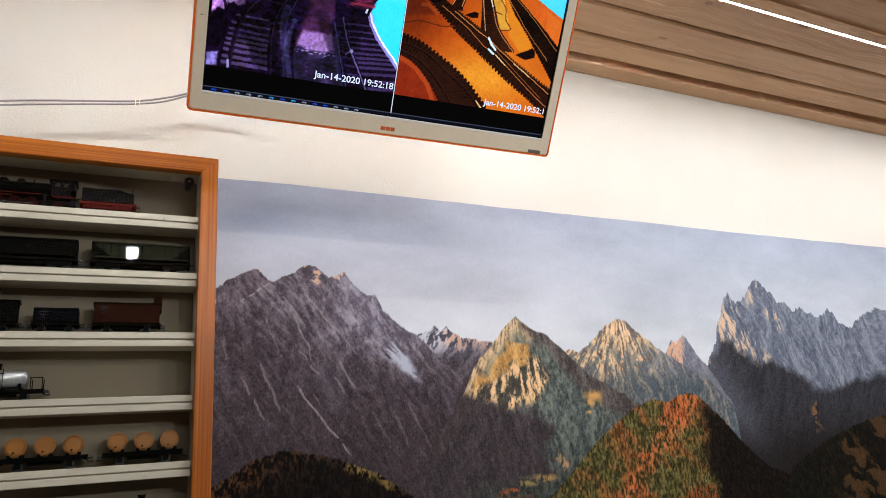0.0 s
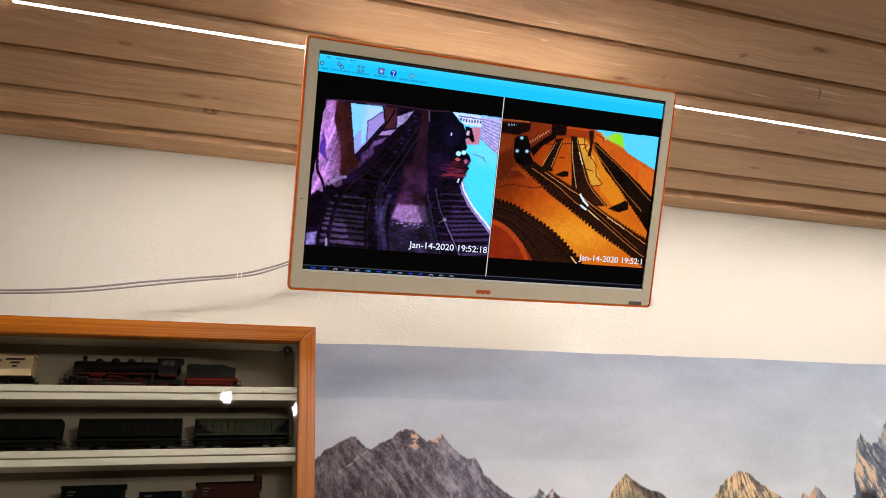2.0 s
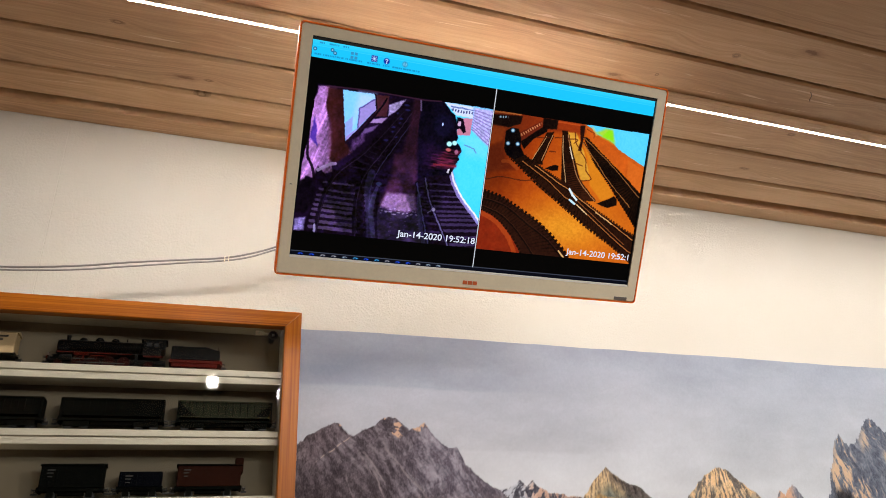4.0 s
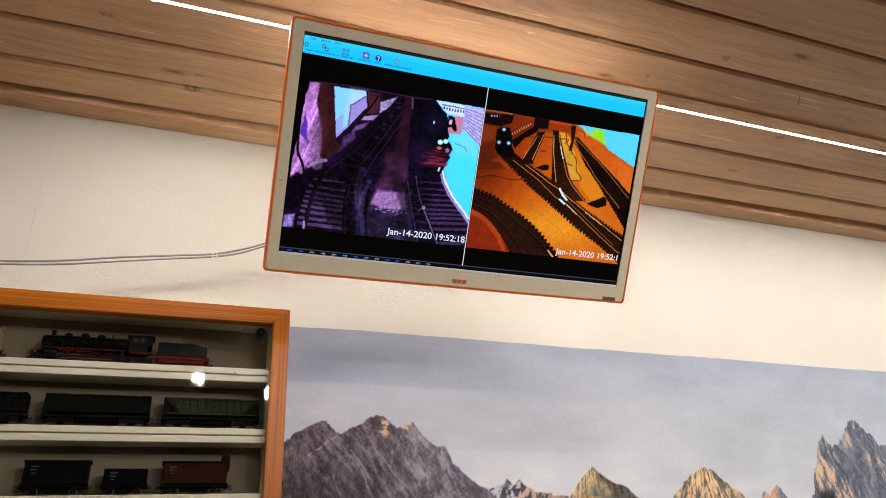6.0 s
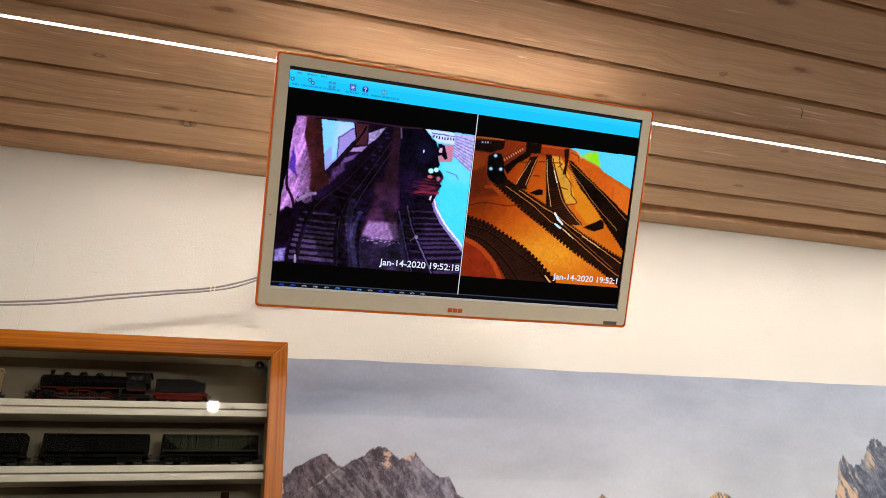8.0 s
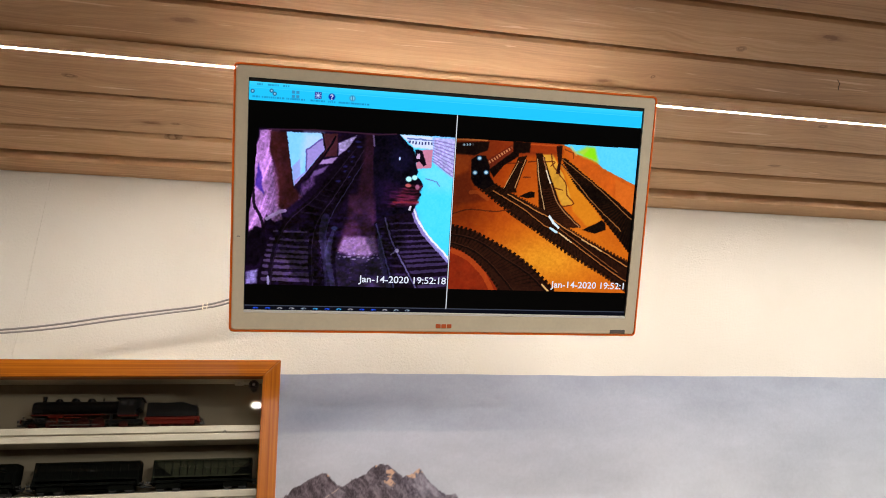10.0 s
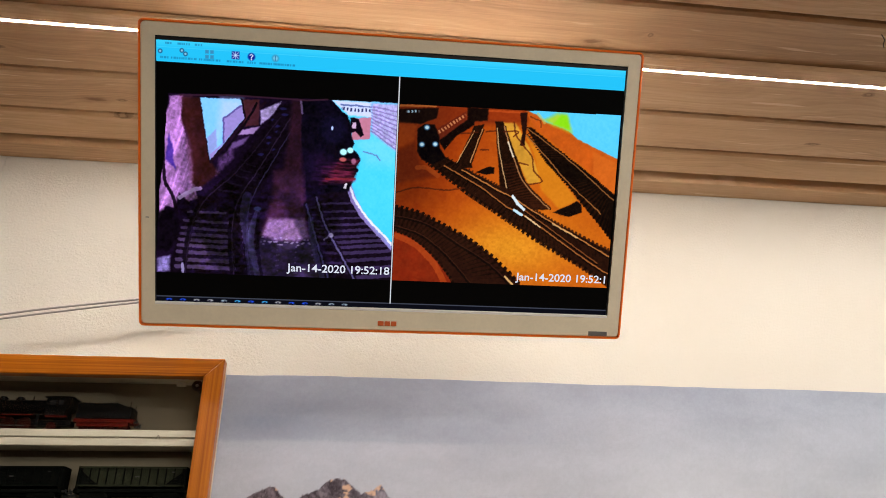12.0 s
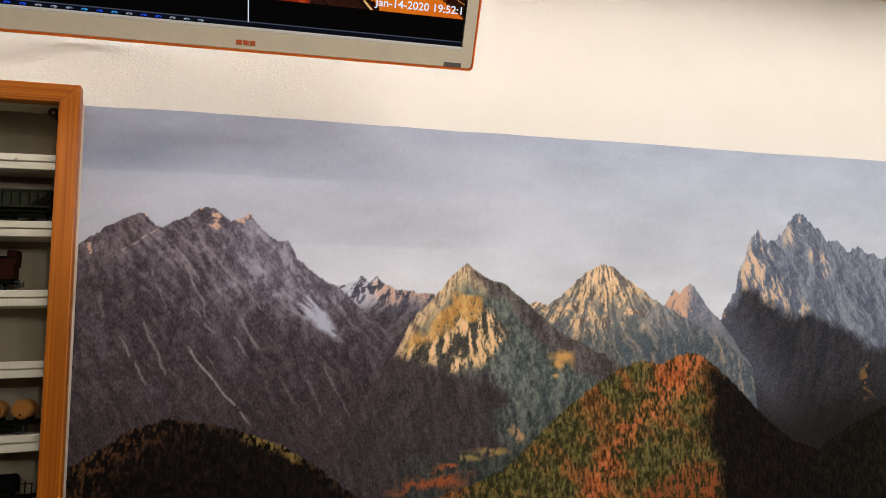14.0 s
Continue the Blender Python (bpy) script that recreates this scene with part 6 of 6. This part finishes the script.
def locomotive(x0, x1, level):
    """A steam engine that faces west: boiler, cab, red wheels and frame."""
    e, ln = wagon_on("steam_locomotive", x0, x1, level, "black model steam locomotive with red wheels on a white shelf", "model locomotive")
    h = ln / 2
    f = -h                       # front
    part("frame", boxes((f + 0.006, h - 0.002, -0.008, 0.008, 0.008, 0.0145), (f + 0.004, f + 0.007, -0.0145, 0.0145, 0.0085, 0.0145), bevel=0.0004), LOCO_BLACK, e, "black frame")
    part("buffer_beam", boxes((f + 0.003, f + 0.0045, -0.0145, 0.0145, 0.0088, 0.0142), bevel=0.0003), LOCO_RED, e, "red buffer beam")
    part("running_board", boxes((f + 0.014, h - 0.03, -0.0145, 0.0145, 0.0205, 0.0217), (f + 0.010, f + 0.018, -0.0145, 0.0145, 0.0148, 0.016)), LOCO_BLACK, e)
    part("running_board_edge", boxes((f + 0.016, h - 0.05, -0.0152, -0.0146, 0.0195, 0.0207)), LOCO_RED, e, "red edge strip")
    zb, rb = 0.0335, 0.0095
    boiler = rods(((f + 0.017, 0, zb), (h - 0.034, 0, zb), rb), ((f + 0.0135, 0, zb), (f + 0.017, 0, zb), rb * 0.88, rb), n=32)
    part("boiler", boiler, LOCO_BLACK, e, "black boiler")
    for k in range(6):
        x = f + 0.03 + k * (ln - 0.07) / 5
        part("boiler_band", rods(((x - 0.0005, 0, zb), (x + 0.0005, 0, zb), rb + 0.0003), n=32), LOCO_BLACK, e)
    part("chimney", rods(((f + 0.026, 0, zb + rb - 0.001), (f + 0.026, 0, zb + rb + 0.0055), 0.0026, 0.003), ((f + 0.026, 0, zb + rb + 0.0055), (f + 0.026, 0, zb + rb + 0.0068), 0.0036), n=18), LOCO_BLACK, e)
    for x, r, t in ((f + 0.046, 0.0052, 0.0036), (f + 0.068, 0.0058, 0.0042), (f + 0.090, 0.0056, 0.0038)):
        bm = rods(((x, 0, zb + rb - 0.002), (x, 0, zb + rb + t), r), n=20)
        bmesh.ops.bevel(bm, geom=[q for q in bm.edges if q.verts[0].co.z > zb + rb and q.verts[1].co.z > zb + rb], offset=0.0016, segments=3, affect="EDGES")
        part("dome", bm, LOCO_BLACK, e)
    part("whistle", rods(((f + 0.106, 0.002, zb + rb - 0.001), (f + 0.106, 0.002, zb + rb + 0.006), 0.0009), n=8), LOCO_BLACK, e)
    cab = prism([(h - 0.036, 0.0205), (h - 0.036, zb + 0.0105), (h - 0.004, zb + 0.0105), (h - 0.004, 0.0305), (h - 0.010, 0.027), (h - 0.010, 0.0165), (h - 0.028, 0.0165)], -0.0142, 0.0142, 0.0005)
    cabo = part("cab", cab, LOCO_BLACK, e, "black cab")
    part("cab_window", boxes((h - 0.031, h - 0.024, -0.0147, -0.0141, 0.0345, 0.0405), (h - 0.020, h - 0.014, -0.0147, -0.0141, 0.0345, 0.0405)), BLACK_PLASTIC, cabo)
    roof = boxes((h - 0.039, h - 0.001, -0.0152, 0.0152, zb + 0.0106, zb + 0.0122), (h - 0.032, h - 0.010, -0.008, 0.008, zb + 0.0122, zb + 0.0146), bevel=0.0005)
    part("cab_roof", roof, LOCO_BLACK, e)
    part("cab_sill", boxes((h - 0.034, h - 0.006, -0.0150, -0.0143, 0.0175, 0.0195)), LOCO_RED, e, "red sill")
    part("cylinder", rods(((f + 0.020, -0.0118, 0.0128), (f + 0.036, -0.0118, 0.0128), 0.0042), ((f + 0.020, 0.0118, 0.0128), (f + 0.036, 0.0118, 0.0128), 0.0042), n=18), LOCO_BLACK, e)
    wheels(e, (f + 0.018,), 0.0052, WHEEL_RED, "dark red leading wheels")
    wheels(e, tuple(f + 0.044 + k * 0.0205 for k in range(4)), 0.0088, WHEEL_RED, "dark red driving wheels")
    wheels(e, (h - 0.026,), 0.006, WHEEL_RED, "dark red trailing wheels")
    part("coupling_rod", boxes((f + 0.042, f + 0.108, -0.0122, -0.0112, 0.0058, 0.0072), (f + 0.030, f + 0.068, -0.0134, -0.0124, 0.0108, 0.0120), bevel=0.0003), DARK_STEEL, e, "steel rods")
    part("valve_gear", boxes((f + 0.038, f + 0.058, -0.0139, -0.0130, 0.0165, 0.0195), (f + 0.060, f + 0.082, -0.0139, -0.0130, 0.0158, 0.0175), (f + 0.05, f + 0.0525, -0.0139, -0.0130, 0.010, 0.0195)), LOCO_RED, e, "red valve gear")
    part("smoke_lifter", boxes((f + 0.016, f + 0.030, -0.0146, -0.0140, 0.0235, 0.0285)), LOCO_BLACK, e)
    part("lamp", rods(((f + 0.0035, -0.009, 0.0185), (f + 0.007, -0.009, 0.0185), 0.0016), ((f + 0.0035, 0.009, 0.0185), (f + 0.007, 0.009, 0.0185), 0.0016), n=12), STEEL, e, "small round lamps")
    part("step", boxes((h - 0.045, h - 0.041, -0.0148, -0.0138, 0.004, 0.0205)), LOCO_BLACK, e)
    buffers(e, f + 0.0045, -1)
    return e


def tender(x0, x1, level):
    w, ln = wagon_on("locomotive_tender", x0, x1, level, "black model coal tender with red underframe behind the locomotive", "model tender")
    h = ln / 2
    part("tank", prism([(-h + 0.002, 0.0165), (-h + 0.002, 0.0375), (h - 0.020, 0.0375), (h - 0.014, 0.0345), (h - 0.003, 0.0325), (h - 0.003, 0.0165)], -0.0138, 0.0138, 0.0006), LOCO_BLACK, w, "black tank")
    coal = bmesh.new()
    rng = random.Random(11)
    for k in range(60):
        bmesh.ops.create_icosphere(coal, subdivisions=1, radius=rng.uniform(0.0013, 0.0022), matrix=Matrix.Translation((rng.uniform(-h + 0.006, h - 0.024), rng.uniform(-0.010, 0.010), 0.0375 + rng.uniform(0, 0.0012))))
    part("coal", coal, WAGON_BLACK, w, "heap of coal")
    part("frame", boxes((-h, h, -0.0135, 0.0135, 0.0115, 0.0163), (h - 0.002, h + 0.001, -0.0145, 0.0145, 0.009, 0.0165), (-h + 0.004, h - 0.006, -0.0122, -0.0112, 0.006, 0.0125), bevel=0.0004), LOCO_RED, w, "red underframe")
    wheels(w, tuple(-h + 0.013 + k * (ln - 0.026) / 3 for k in range(4)), 0.0058, WHEEL_RED, "dark red wheels")
    for s in (-1, 1):
        part("handrail", rods(((h - 0.006, s * 0.0125, 0.032), (h - 0.006, s * 0.0125, 0.040), 0.0005), n=8), LOCO_BLACK, w)
    buffers(w, h, 1)
    return w


def model_track(level):
    """A length of model track: two nickel rails on dark sleepers in pale grit."""
    z = SHELVES[level]
    tr = thing("model_track", pose(0, TY, z), "length of model railway track with gritty bed on a white shelf", "model track")
    x0, x1 = CX0 + 0.03, CX1 - 0.03
    part("track_bed", boxes((x0, x1, -0.0155, 0.0155, 0.0002, 0.0009), bevel=0.0002, seg=1), GRIT, tr, "pale speckled grit bed")
    bm = bmesh.new()
    n = int((x1 - x0) / 0.0068)
    for k in range(n):
        x = x0 + 0.004 + k * 0.0068
        box(bm, x - 0.0014, x + 0.0014, -0.0145, 0.0145, 0.0009, 0.0016)
    part("sleepers", bm, WAGON_BLACK, tr, "dark plastic sleepers")["kind"] = "stuff"
    for s in (-1, 1):
        part("rail", boxes((x0, x1, s * 0.0085 - 0.0005, s * 0.0085 + 0.0005, 0.0016, TRACK)), STEEL, tr, "bright nickel rail")


model_track(1)
locomotive(-0.3635, -0.1975, 0)
tender(-0.1945, -0.1175, 0)
box_wagon(-0.56, -0.394, 0, WAGON_CREAM, 0.045, "cream model goods van with dark underframe on a white shelf", name="goods_van", planks=3)
van_marks = bpy.data.objects["goods_van"]
for mx, mz, ml in ((0.052, 0.0395, 0.024), (0.052, 0.0345, 0.012), (0.052, 0.029, 0.006), (0.03, 0.0372, 0.010)):
    part("lettering", boxes((mx - ml / 2, mx + ml / 2, -0.0151, -0.0143, mz - 0.0012, mz + 0.0012)), BLACK_PLASTIC, van_marks, "small dark bar of lettering")
hopper(-0.60, -0.476, False, "black model hopper wagon on a white shelf")
hopper(-0.474, -0.344, False, "black model hopper wagon on a white shelf")
hopper(-0.338, -0.184, False, "long black model hopper wagon on a white shelf")
hopper(-0.182, -0.028, True, "dark olive model hopper wagon with ribbed sloping ends")
box_wagon(-0.347, -0.251, 2, WAGON_BLACK, 0.0445, "black model box wagon on a white shelf")
box_wagon(-0.249, -0.175, 2, WAGON_BLUE, 0.036, "dark blue low open model wagon", roof=False, name="open_wagon", planks=6)
box_wagon(-0.173, -0.067, 2, WAGON_BROWN, 0.044, "red-brown model box wagon with raised brake cabin", cab=True)
tank_wagon(-0.53, -0.440, 2, WAGON_BLACK, "black model tank wagon with end railing")
drum_wagon(-0.448, -0.336, 3, YELLOW, 3, "model flat wagon with three yellow drums")
tank_wagon(-0.336, -0.212, 3, SILVER, "silver model tank wagon with black filler dome")
drum_wagon(-0.148, -0.030, 4, ORANGE_DRUM, 3, "model flat wagon with three orange drums")
drum_wagon(-0.270, -0.152, 4, ORANGE_DRUM, 3, "model flat wagon with three orange drums")
tank_wagon(-0.140, -0.030, 5, WAGON_BLACK, "black model tank wagon on a low shelf")
box_wagon(-0.25, -0.142, 5, WAGON_BLACK, 0.040, "black model box wagon on a low shelf")

# ---- the cable on the wall ----
cable = thing("cable", pose(0, 0, 0), "two thin grey cables along the wall to the television", "cable")


def cable_line(points, radius, name):
    cu = bpy.data.curves.new(name, "CURVE")
    cu.dimensions, cu.bevel_depth, cu.bevel_resolution, cu.resolution_u = "3D", radius, 3, 10
    sp = cu.splines.new("BEZIER")
    sp.bezier_points.add(len(points) - 1)
    for b, p in zip(sp.bezier_points, points):
        b.co, b.handle_left_type, b.handle_right_type = p, "AUTO", "AUTO"
    tmp = bpy.data.objects.new(name, cu)
    scene.collection.objects.link(tmp)
    bpy.context.view_layer.update()
    me = bpy.data.meshes.new_from_object(tmp.evaluated_get(bpy.context.evaluated_depsgraph_get()))
    bpy.data.objects.remove(tmp)
    me.materials.clear()
    me.materials.append(CABLE)
    for p in me.polygons:
        p.use_smooth = True
    ob = new(name, me)
    ob.parent = cable
    return ob


tv_plug = tv_pose @ Vector((-0.08, 0.06, 0.0))
CY = -0.042          # the cords hang clear of the wall
cable_line([(-1.6, -0.006, 1.975), (-0.95, -0.012, 1.978), (-0.60, -0.036, 1.979), (-0.421, CY, 1.985), (-0.347, CY, 1.994), (-0.2705, CY, 2.008), (-0.189, CY, 2.021), (-0.128, CY, 2.031), (-0.093, CY, 2.041), (-0.047, CY - 0.003, 2.0586), (0.05, -0.10, 2.09), tuple(tv_plug)], 0.0016, "cord")
cable_line([(-1.6, -0.0055, 1.969), (-0.95, -0.012, 1.972), (-0.60, -0.035, 1.974), (-0.420, CY, 1.980), (-0.346, CY, 1.988), (-0.2695, CY, 2.0013), (-0.188, CY, 2.0157), (-0.1275, CY, 2.026), (-0.092, CY, 2.035), (-0.047, CY - 0.002, 2.0536), (0.05, -0.09, 2.074), tuple(tv_plug + Vector((0.02, 0, -0.02)))], 0.0015, "cord")
part("cable_clip", boxes((-0.1282, -0.1268, CY - 0.0026, CY + 0.0026, 2.0236, 2.0340), (-0.1218, -0.1206, CY - 0.0024, CY + 0.0024, 2.0250, 2.0355), (-0.1268, -0.1218, CY - 0.0016, CY + 0.0016, 2.0278, 2.0290), bevel=0.0005), CREAM_PLASTIC, cable, "small pale cable tie")
